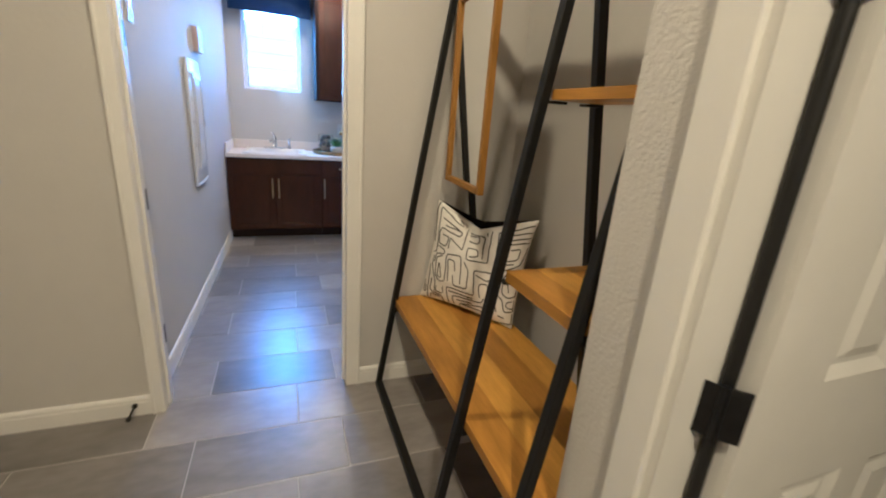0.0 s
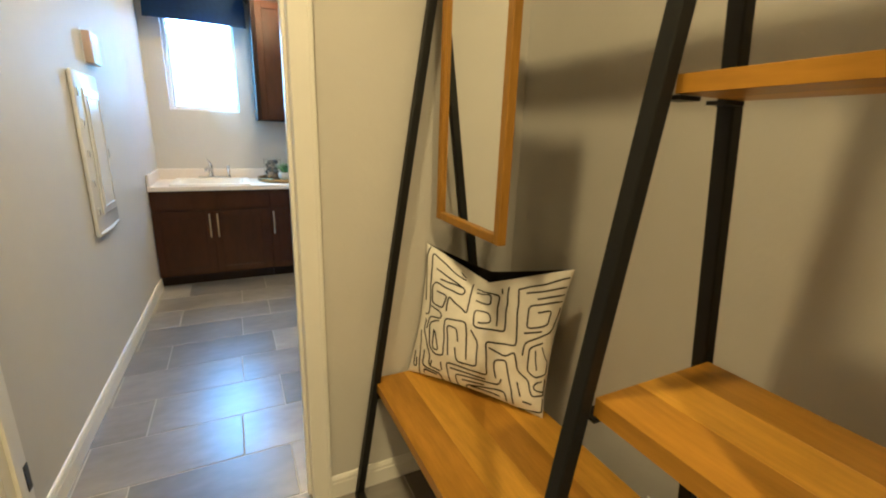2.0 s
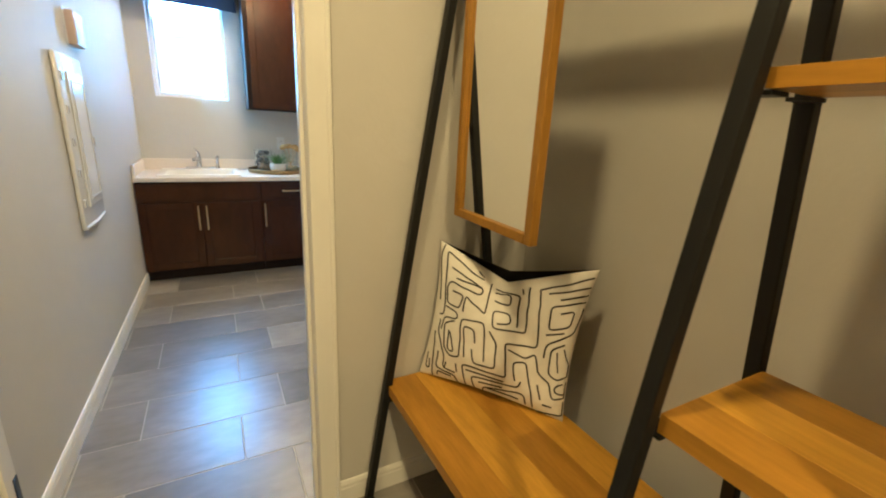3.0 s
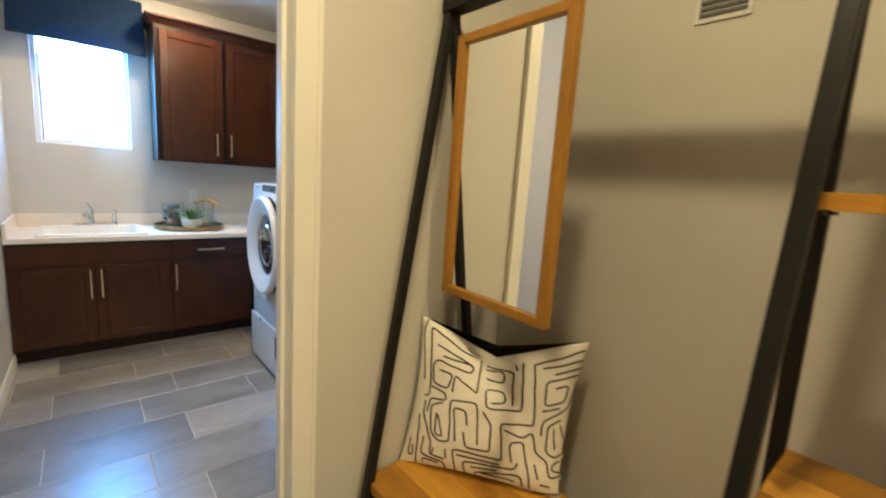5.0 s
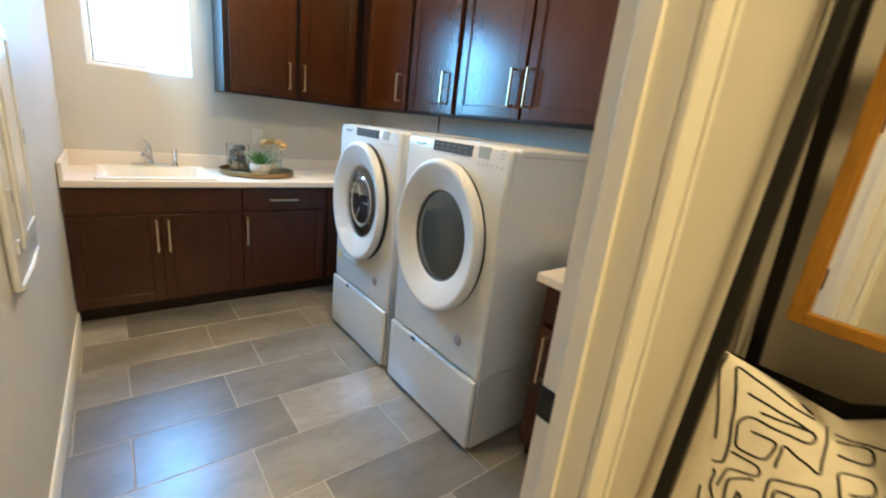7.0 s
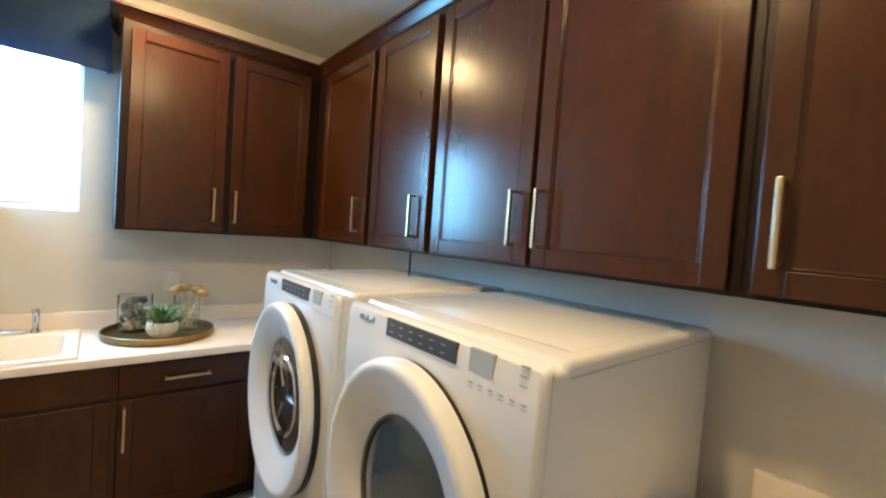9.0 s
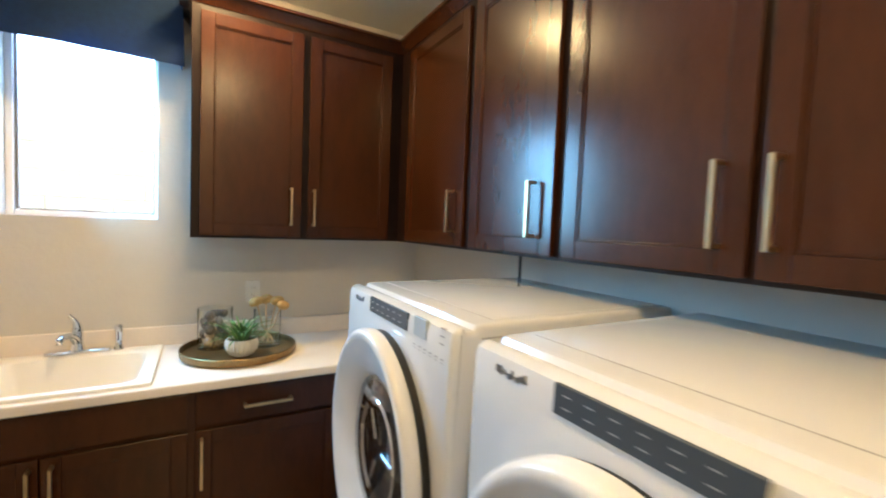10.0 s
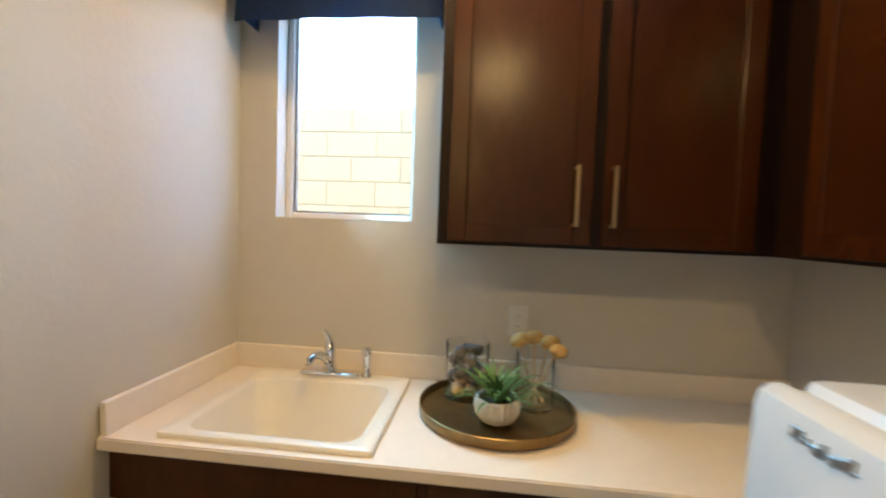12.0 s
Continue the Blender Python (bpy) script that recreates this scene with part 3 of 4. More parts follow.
# sink counter with a cut-out
CF, CT, CTH = 4.963, 0.915, 0.038
SX0, SX1, SY0, SY1 = -0.405, 0.236, 4.996, 5.576
counter = thing("countertop", (0.5, 5.3, CT - CTH), "white laminate countertop with upstands round the sink", "countertop")
cb = bmesh.new()
for q in ((xw(5.3), SX0 + 0.02, SY0 + 0.02, YN), (SX1 - 0.02, XE, SY0 + 0.02, YN), (xw(5.3), XE, CF, SY0 + 0.02), (SX0 + 0.02, SX1 - 0.02, SY1 - 0.02, YN)):
    box(cb, q[0], q[1], q[2], q[3], CT - CTH, CT)
bmesh.ops.remove_doubles(cb, verts=cb.verts, dist=1e-5)
fe_ = [e for e in cb.edges if all(abs(v.co.y - CF) < 1e-4 for v in e.verts) and abs(e.verts[0].co.z - e.verts[1].co.z) < 1e-5]
bmesh.ops.bevel(cb, geom=fe_, offset=0.004, segments=2, affect="EDGES")
part("slab", cb, QUARTZ, counter, smooth=None)
part("backsplash", B(xw(5.3) + 0.0205, XE, YN - 0.02, YN, CT, CT + 0.10, 0.003), QUARTZ, counter)
part("side_splash", B(xw(5.3), xw(5.3) + 0.02, CF + 0.01, YN, CT, CT + 0.10, 0.003), QUARTZ, counter)


def sink_basin():
    bm = bmesh.new()

    def ring(x0, x1, y0, y1, r, z, n=6):
        pts = []
        for cx, cy, a in ((x1 - r, y1 - r, 0), (x0 + r, y1 - r, 90), (x0 + r, y0 + r, 180), (x1 - r, y0 + r, 270)):
            for k in range(n + 1):
                q = radians(a + 90 * k / n)
                pts.append(bm.verts.new((cx + r * math.cos(q), cy + r * math.sin(q), z)))
        return pts
    zr = CT + 0.016
    bx0, bx1, by0, by1 = SX0 + 0.056, SX1 - 0.056, SY0 + 0.036, SY1 - 0.105
    rr = [ring(SX0, SX1, SY0, SY1, 0.012, CT + 0.001), ring(SX0, SX1, SY0, SY1, 0.012, zr - 0.002), ring(SX0 + 0.002, SX1 - 0.002, SY0 + 0.002, SY1 - 0.002, 0.012, zr),
          ring(bx0 - 0.004, bx1 + 0.004, by0 - 0.004, by1 + 0.004, 0.064, zr), ring(bx0, bx1, by0, by1, 0.06, zr - 0.004),
          ring(bx0 + 0.02, bx1 - 0.02, by0 + 0.02, by1 - 0.02, 0.07, zr - 0.20), ring(bx0 + 0.06, bx1 - 0.06, by0 + 0.06, by1 - 0.06, 0.06, zr - 0.235),
          ring(-0.14, -0.06, 5.24, 5.32, 0.04, zr - 0.242)]
    for a, b in zip(rr, rr[1:]):
        for k in range(len(a)):
            bm.faces.new((a[k], a[(k + 1) % len(a)], b[(k + 1) % len(a)], b[k]))
    bm.faces.new(rr[-1])
    return bm


sink = thing("utility_sink", (-0.1, 5.3, CT), "white drop-in ceramic utility sink set in the counter", "sink")
part("basin", sink_basin(), CERAMIC, sink, smooth=50)
db = bmesh.new()
lathe(db, [(0.0, 0.004), (0.03, 0.004), (0.036, 0.002), (0.038, 0.0), (0.0, 0.0)], pose(-0.10, 5.28, CT + 0.016 - 0.2405), 24)
part("drain", db, CHROME, sink)

faucet = thing("faucet", (-0.12, 5.545, CT + 0.016), "chrome single-lever faucet with side spray on the sink rim", "faucet")
fz = CT + 0.0165
fb = B(-0.212, 0.030, 5.512, 5.574, fz, fz + 0.018, 0.0085, 4)
part("deck_plate", fb, CHROME, faucet)
fb = bmesh.new()
lathe(fb, [(0.0, 0), (0.030, 0), (0.028, 0.012), (0.024, 0.03), (0.0235, 0.080), (0.022, 0.096), (0.015, 0.106), (0.0, 0.108)], pose(-0.098, 5.545, fz + 0.017), 28)
part("body", fb, CHROME, faucet)
fb = tube(bmesh.new(), [(-0.098, 5.540, fz + 0.052), (-0.106, 5.515, fz + 0.080), (-0.118, 5.485, fz + 0.097), (-0.130, 5.458, fz + 0.099), (-0.139, 5.438, fz + 0.088), (-0.140, 5.434, fz + 0.070)], 0.011, 14, True, (0.019, 0.0165, 0.015, 0.0145, 0.015, 0.0155))
part("spout", fb, CHROME, faucet)
fb = tube(bmesh.new(), [(-0.098, 5.545, fz + 0.118), (-0.100, 5.548, fz + 0.136), (-0.110, 5.552, fz + 0.156), (-0.130, 5.552, fz + 0.180)], 0.008, 12, True, (0.021, 0.016, 0.012, 0.009))
part("lever", fb, CHROME, faucet)
spray = part("side_spray", lathe(bmesh.new(), [(0.0, 0), (0.022, 0), (0.021, 0.012), (0.015, 0.022), (0.0145, 0.05), (0.016, 0.085), (0.019, 0.108), (0.015, 0.122), (0.0, 0.125)], pose(0.058, 5.548, fz), 22), CHROME, faucet)
part("spray_nozzle", tube(bmesh.new(), [(0.058, 5.546, fz + 0.108), (0.052, 5.518, fz + 0.113)], 0.011, 12), CHROME, spray)

# side counter beyond the dryer
sc_ = thing("side_cabinet", (XE, 2.55, 0), "dark cherry stained base cabinet beside the dryer", "cabinet", "stained base cabinets")
part("body", B(1.041, XE, YP1 + 0.002, 2.835, 0.10, 0.874, 0.0015), CHERRY, sc_)
part("toe_kick", B(1.10, XE, YP1 + 0.002, 2.835, 0, 0.0995), CHERRY_SHADED, sc_)
d = front(sc_, "drawer", "x", 1.02, YP1 + 0.02, 2.815, 0.712, 0.858, 0.03, True)
pull(d, (1.02, 2.46, 0.785), (1.02, 2.65, 0.785), (-1, 0, 0))
d = front(sc_, "door", "x", 1.02, YP1 + 0.02, 2.815, 0.11, 0.692)
pull(d, (1.02, 2.765, 0.460), (1.02, 2.765, 0.658), (-1, 0, 0))
st = thing("side_countertop", (1.35, 2.55, 0.877), "white laminate countertop with upstand beside the dryer", "countertop")
part("slab", B(0.985, XE, YP1 + 0.001, 2.855, CT - CTH, CT, 0.005), QUARTZ, st)
part("backsplash", B(XE - 0.02, XE, YP1 + 0.001, 2.855, CT, CT + 0.10, 0.003), QUARTZ, st)


# ---- washer and dryer ----
def laundry_machine(name, yc, label, washer):
    """A front loader on its drawer pedestal; it faces -x."""
    t = thing(name, (1.22, yc, 0), label, "washing machine" if washer else "dryer", "laundry machines on pedestals")
    h, xb, wz = 0.353, 1.63, 1.383
    # pedestal
    ped = part("pedestal", B(0.868, xb, yc - h, yc + h, 0.012, 0.379, 0.006), ENAMEL, t)
    pb = B(0.836, 0.866, yc - h, yc + h, 0.022, 0.372, 0.014, 4)
    drawer = part("drawer_front", pb, ENAMEL, ped)
    part("drawer_grip", B(0.8335, 0.850, yc + 0.105, yc + 0.145, 0.350, 0.368, 0.003), GREY_SEAM, drawer)
    for sx in (0.90, 1.58):
        for sy in (-0.28, 0.28):
            part("foot", lathe(bmesh.new(), [(0, 0), (0.022, 0), (0.022, 0.008), (0.012, 0.010), (0.012, 0.0118), (0, 0.0118)], pose(sx, yc + sy, 0), 14), RUBBER, ped)
    # body: front leans back a little towards the top
    bm = bmesh.new()
    prof = ((0.855, 0.382), (0.853, 0.60), (0.853, 1.08), (0.8535, 1.23), (0.857, 1.350), (0.862, 1.368), (0.874, 1.377), (0.886, 1.378), (0.891, 1.369), (0.914, 1.369), (0.921, 1.380), (0.935, wz), (1.50, wz), (1.605, wz - 0.001), (1.624, wz - 0.006), (xb, wz - 0.018), (xb, 0.382))
    a = [bm.verts.new((x, yc - h, z)) for x, z in prof]
    b = [bm.verts.new((x, yc + h, z)) for x, z in prof]
    for i in range(len(prof)):
        j = (i + 1) % len(prof)
        bm.faces.new((a[i], a[j], b[j], b[i]))
    bm.faces.new(a), bm.faces.new(b[::-1])
    bmesh.ops.recalc_face_normals(bm, faces=bm.faces)
    side = [e for e in bm.edges if abs(e.verts[0].co.y - e.verts[1].co.y) < 1e-5 and (e.verts[0].co.z + e.verts[1].co.z) > 0.83]
    bmesh.ops.bevel(bm, geom=side, offset=0.015, segments=4, profile=0.5, affect="EDGES")
    body = part("body", bm, ENAMEL, t, smooth=35)
    # lid: a shallow raised panel with a seam
    part("lid", B(0.985, xb - 0.05, yc - h + 0.035, yc + h - 0.035, wz - 0.004, wz + 0.0012, 0.001, 3), ENAMEL, body)
    part("lid_seam", B(0.9805, 0.9835, yc - h + 0.035, yc + h - 0.035, wz - 0.002, wz + 0.0008), PALE_SEAM, body)
    for s in (-1, 1):
        part("side_seam", B(0.93, xb - 0.02, yc + s * (h - 0.0006) - 0.001, yc + s * (h - 0.0006) + 0.001, 1.350, 1.3535), PALE_SEAM, body)
        part("side_label", B(1.00, 1.035, yc + s * (h - 0.0006) - 0.001, yc + s * (h - 0.0006) + 0.001, 0.70, 0.712), PLASTIC, body)
    # door: rings about the -x axis
    gap = 0.015 if washer else 0.006
    dc = Matrix.Translation((0.853, yc + 0.011, 0.943)) @ Matrix.Diagonal((1.04, 0.985, 1.15, 1)) @ Matrix.Rotation(radians(-90), 4, "Y")
    part("door_gap", lathe(bmesh.new(), [(0.303, -0.02), (0.303, gap), (0.280, gap + 0.002), (0.280, -0.02)], Matrix.Translation((0, -0.009 if washer else -0.004, 0)) @ dc, 72, True), RUBBER, body)
    ring = [(0.299, gap - 0.001), (0.306, gap + 0.004), (0.3075, 0.036), (0.305, 0.050), (0.298, 0.056), (0.288, 0.0572), (0.280, 0.0545), (0.240, 0.037), (0.198, 0.018), (0.189, 0.013), (0.185, 0.007), (0.185, 0.001)]
    door = part("door", lathe(bmesh.new(), ring, dc, 72, True), PLASTIC, t, smooth=34)
    if washer:
        part("door_trim", lathe(bmesh.new(), [(0.186, -0.004), (0.186, 0.011), (0.176, 0.008), (0.168, -0.008), (0.172, -0.02)], dc, 64, True), GREY_SEAM, door)
        # no hole in the body: a shallow disc painted dark for the drum's shade
        part("drum", lathe(bmesh.new(), [(0.186, 0.009), (0.176, 0.006), (0.158, 0.004), (0.0, 0.002), (0.0, 0.0008), (0.186, 0.0008)], dc, 56), DRUM_SHADE, door, "shallow disc painted dark as the unlit drum inside")
        part("drum_rim", lathe(bmesh.new(), [(0.120, 0.006), (0.132, 0.012), (0.126, 0.017), (0.114, 0.010)], dc, 56, True), CHROME, door)
        for k in range(3):
            q = radians(30 + 120 * k)
            part("drum_baffle", tube(bmesh.new(), [dc @ Vector((0.03 * math.cos(q), 0.03 * math.sin(q), 0.006)), dc @ Vector((0.105 * math.cos(q), 0.105 * math.sin(q), 0.007))], 0.008, 10), STEEL, door)
        part("porthole", lathe(bmesh.new(), [(0, 0.044), (0.05, 0.043), (0.10, 0.038), (0.15, 0.027), (0.186, 0.014), (0.186, 0.011), (0.15, 0.024), (0.10, 0.035), (0.05, 0.040), (0, 0.041)], dc, 56), GLASS, door, "clear domed door glass")
        part("dispenser_handle", B(0.8440, 0.8535, yc + 0.03, yc + 0.22, 0.535, 0.553, 0.004), PLASTIC, body)
        part("energy_sticker", B(0.8520, 0.8528, yc + 0.27, yc + 0.315, 0.50, 0.56), mat("yellow_sticker", (0.62, 0.52, 0.16), 0.5), body)
    else:
        part("door_glass", lathe(bmesh.new(), [(0, 0.022), (0.06, 0.021), (0.12, 0.016), (0.165, 0.008), (0.185, 0.000), (0.185, -0.008), (0, -0.008)], dc, 64), DARKGLASS, door, "dark grey tinted door glass")
        part("glass_trim", lathe(bmesh.new(), [(0.187, -0.002), (0.187, 0.010), (0.180, 0.008), (0.180, -0.002)], dc, 64, True), GREY_SEAM, door)
    bd = Matrix.Translation((0.853, yc - 0.193, 0.505)) @ Matrix.Rotation(radians(-90), 4, "Y")
    part("round_badge", lathe(bmesh.new(), [(0, 0.003), (0.022, 0.003), (0.026, 0.0), (0, 0)], bd, 28), mat("grey_badge", (0.34, 0.30, 0.31), 0.35, metal=0.3), body)
    # controls on the leaning strip
    lean = math.degrees(math.atan2(0.0035, 0.12))
    cm = Matrix.Translation((0.8558, yc, 1.306)) @ Matrix.Rotation(radians(lean), 4, "Y")

    def control(name, y0, y1, z0, z1, d0, m, parent=body):
        bm = B(d0, 0.006, y0, y1, z0, z1, 0.0008)
        bm.transform(cm)
        return part(name, bm, m, parent)
    pn = control("control_display", -0.134, 0.136, 0.018, 0.063, -0.0025, DISPLAY)
    for k in range(6):
        for r_ in range(2):
            y = 0.122 - 0.040 * k
            control("display_text", y - 0.019, y - 0.003, 0.030 + 0.018 * r_, 0.0325 + 0.018 * r_, -0.0029, PALE_INK, pn)
    control("lcd_screen", -0.238, -0.172, 0.020, 0.066, -0.0022, LCD)
    for k in range(6):
        y = -0.176 - 0.027 * k
        if y > -0.325:
            control("button_mark", y - 0.009, y + 0.003, -0.004, -0.001, -0.0014, INK)
            control("button_mark", y - 0.008, y + 0.003, -0.011, -0.0095, -0.0014, INK)
    for k in range(3):
        control("button_mark", -0.318, -0.300, 0.063 - 0.017 * k, 0.0655 - 0.017 * k, -0.0014, INK)
    bdg = control("maker_badge", 0.196, 0.277, 0.0375, 0.0395, -0.0012, BADGE)
    for k, (w_, h_, q_) in enumerate(((0.013, 0.013, 0.0), (0.004, 0.015, -0.002), (0.004, 0.010, 0.0), (0.009, 0.010, -0.004), (0.004, 0.014, -0.001), (0.009, 0.010, -0.003), (0.010, 0.010, 0.001), (0.005, 0.015, 0.0))):
        y = 0.277 - 0.0102 * k
        control("badge_shape", y - w_, y, 0.035 + q_, 0.035 + q_ + h_, -0.002, BADGE, bdg)
    return t


laundry_machine("washing_machine", 4.103, "white front-loading washer with round glass door on pedestal", True)
laundry_machine("dryer", 3.322, "white front-loading dryer with grey glass door on pedestal", False)
cord = thing("power_cord", (XE - 0.01, 4.41, 1.3), "black power cord behind the washer", "cord")
part("cable", bar(bmesh.new(), (1.600, 4.425, 1.30), (1.600, 4.425, 1.497), 0.016, 0.006), RUBBER, cord)
part("plug_lead", tube(bmesh.new(), [(1.600, 4.425, 1.305), (1.64, 4.42, 1.25), (1.683, 4.41, 1.2)], 0.006, 10), RUBBER, cord)

# ---- tray with its things ----
TX, TY, TZ = 0.577, 5.345, CT
lathe_m = pose(TX, TY, TZ) @ Matrix.Diagonal((1.022, 1.022, 1.08, 1))
tray = thing("round_tray", (TX, TY, TZ), "aged bronze round metal tray standing on the counter", "tray")
part("base", lathe(bmesh.new(), [(0, 0.001), (0.241, 0.001), (0.252, 0.004), (0.2515, 0.0135), (0.244, 0.008), (0, 0.007)], lathe_m, 72), TRAY, tray)
part("rim", lathe(bmesh.new(), [(0.252, 0.004), (0.258, 0.012), (0.260, 0.036), (0.257, 0.038), (0.254, 0.036), (0.2515, 0.0135)], lathe_m, 72, True), TRAY, tray, "worn gold-brown rim")
tz = TZ + 0.0085

pot = thing("potted_plant", (0.578, 5.262, tz), "small green succulent in a white ribbed pot on the tray", "plant")
pb = bmesh.new()
seg = 72
prof = [(0.0, 0.0), (0.036, 0.0), (0.056, 0.012), (0.070, 0.034), (0.074, 0.056), (0.071, 0.078), (0.066, 0.086), (0.062, 0.084), (0.066, 0.070), (0.0, 0.066)]
rings = []
for r, z in prof:
    if r == 0:
        rings.append([pb.verts.new((0.578, 5.262, tz + z))])
    else:
        amp = 0.03 if 0.01 < z < 0.082 and r > 0.05 else 0
        rings.append([pb.verts.new((0.578 + r * (1 + amp * math.cos(24 * 6.28318 * k / seg)) * math.cos(6.28318 * k / seg), 5.262 + r * (1 + amp * math.cos(24 * 6.28318 * k / seg)) * math.sin(6.28318 * k / seg), tz + z)) for k in range(seg)])
for a, b in zip(rings, rings[1:]):
    for k in range(seg):
        k2 = (k + 1) % seg
        if len(a) == 1:
            pb.faces.new((a[0], b[k2], b[k]))
        elif len(b) == 1:
            pb.faces.new((a[k], a[k2], b[0]))
        else:
            pb.faces.new((a[k], a[k2], b[k2], b[k]))
part("pot", pb, POT, pot, "white ribbed ceramic pot")
part("soil", lathe(bmesh.new(), [(0, 0.074), (0.04, 0.073), (0.0655, 0.070), (0.0, 0.069)], pose(0.578, 5.262, tz), 24), SOIL, pot)
rng = random.Random(5)


def blade(base, azim, tilt, length, width):
    """One thick curved succulent leaf."""
    bm = bmesh.new()
    n = 7
    rows = []
    for i in range(n + 1):
        s = i / n
        bend = tilt + 0.55 * s * s
        p = Vector((length * s * math.sin(bend * 0.8), 0, length * s * math.cos(bend * 0.8)))
        w = width * (1 - s ** 2.2) * (0.6 + 0.8 * s) + 0.0004
        rows.append([Vector((p.x, -w, p.z + 0.0015)), Vector((p.x - w * 0.55, 0, p.z)), Vector((p.x, w, p.z + 0.0015)), Vector((p.x + w * 0.25, 0, p.z))])
    m = Matrix.Translation(base) @ Matrix.Rotation(azim, 4, "Z")
    vs = [[bm.verts.new(m @ q) for q in r] for r in rows]
    for a, b in zip(vs, vs[1:]):
        for k in range(4):
            bm.faces.new((a[k], a[(k + 1) % 4], b[(k + 1) % 4], b[k]))
    bm.faces.new(vs[0]), bm.faces.new(vs[-1][::-1])
    return bm


for i in range(64):
    az = rng.uniform(0, 6.283)
    rr = rng.uniform(0.0, 0.046)
    tilt = 0.15 + 1.15 * (rr / 0.046) * rng.uniform(0.6, 1.05)
    part("leaf", blade(Vector((0.578 + rr * math.cos(az), 5.262 + rr * math.sin(az), tz + 0.072)), az, tilt, rng.uniform(0.095, 0.165), rng.uniform(0.0050, 0.0078)), LEAF, pot, smooth=60)


def jar(name, x, y, r, h, label):
    t = thing(name, (x, y, tz), label, "jar")
    g = part("glass", lathe(bmesh.new(), [(0, 0.0), (r - 0.004, 0.0), (r, 0.004), (r, h - 0.003), (r - 0.002, h), (r - 0.004, h - 0.003), (r - 0.0042, 0.022), (r - 0.010, 0.016), (0, 0.016)], pose(x, y, tz), 48), JAR, t, "clear glass cylinder", smooth=50)
    g.visible_shadow = False
    return t


def pebble(rad, sx, sy, sz, seed):
    bm = bmesh.new()
    bmesh.ops.create_icosphere(bm, subdivisions=2, radius=rad)
    for v in bm.verts:
        k = 1 + 0.16 * noise.noise(v.co * 40 + Vector((seed, 0, 0)))
        v.co = Vector((v.co.x * sx, v.co.y * sy, v.co.z * sz)) * k
    return bm


j1 = jar("glass_jar", 0.468, 5.462, 0.082, 0.205, "clear glass jar filled with pebbles and shells on the tray")
for i in range(30):
    lay = i // 6
    q = rng.uniform(0, 6.28)
    rr = rng.uniform(0.022, 0.052)
    rad = rng.uniform(0.021, 0.027)
    bm = pebble(rad, rng.uniform(0.9, 1.25), rng.uniform(0.8, 1.1), rng.uniform(0.6, 0.9), i)
    bm.transform(pose(0.468 + rr * math.cos(q), 5.462 + rr * math.sin(q), tz + 0.040 + lay * 0.032 + rng.uniform(-0.003, 0.003), rng.uniform(0, 90), rng.uniform(0, 90), 0))
    part("pebble", bm, SLATE if lay >= 4 or rng.random() < 0.15 else PEBBLE, j1, smooth=70)

j2 = jar("glass_jar", 0.712, 5.405, 0.068, 0.200, "clear glass jar holding tan wooden brushes on the tray")
for i, (ax_, ay_, ln, hz, lx_) in enumerate(((-0.050, 0.02, 0.238, 0.016, -0.01), (-0.005, 0.035, 0.246, 0.017, 0.0), (0.040, 0.0, 0.240, 0.017, 0.02), (0.056, -0.045, 0.222, 0.018, 0.030))):
    br = part("brush_handle", tube(bmesh.new(), [(0.712 - ax_ * 0.6, 5.405 - ay_ * 0.5, tz + 0.022), (0.712 + ax_ * 0.45, 5.405 + ay_ * 0.4, tz + 0.10), (0.712 + ax_, 5.405 + ay_, tz + ln - 0.02)], 0.0042, 10), BEECH, j2)
    hd = pebble(0.029, 1.35, 1.0, 0.9, i + 50)
    hd.transform(pose(0.712 + ax_ + lx_ * 0.5, 5.405 + ay_, tz + ln - 0.005, 0, -20 + 12 * i, 10 * i))
    part("brush_head", hd, BRISTLE, br, smooth=70)


def plate(name, at, axis, w, h, label, category, holes):
    """A wall plate; axis 'y' faces -y, 'x' faces +x, '-x' faces -x."""
    t = thing(name, at, label, category)
    x, y, z = at

    def q(d0, d1, a0, a1, z0, z1, bev=0):
        if axis == "-x":
            return B(x - d1, x - d0, y + a0, y + a1, z + z0, z + z1, bev)
        return B(x + a0, x + a1, y - d1, y - d0, z + z0, z + z1, bev) if axis == "y" else B(x + d0, x + d1, y + a0, y + a1, z + z0, z + z1, bev)
    part("cover", q(0, 0.006, -w / 2, w / 2, -h / 2, h / 2, 0.002), PLASTIC, t)
    if holes == "outlet":
        for s in (-1, 1):
            f = part("socket", q(0.0062, 0.0085, -0.017, 0.017, s * 0.02 - 0.014, s * 0.02 + 0.014, 0.001), PLASTIC, t)
            for k in (-0.0065, 0.0065):
                part("slot", q(0.0086, 0.0092, k - 0.001, k + 0.001, s * 0.02 - 0.004, s * 0.02 + 0.006), GREY_SEAM, f)
    elif holes == "switch":
        part("rocker", q(0.0062, 0.0095, -0.017, 0.017, -0.033, 0.033, 0.0015), PLASTIC, t)
    return t


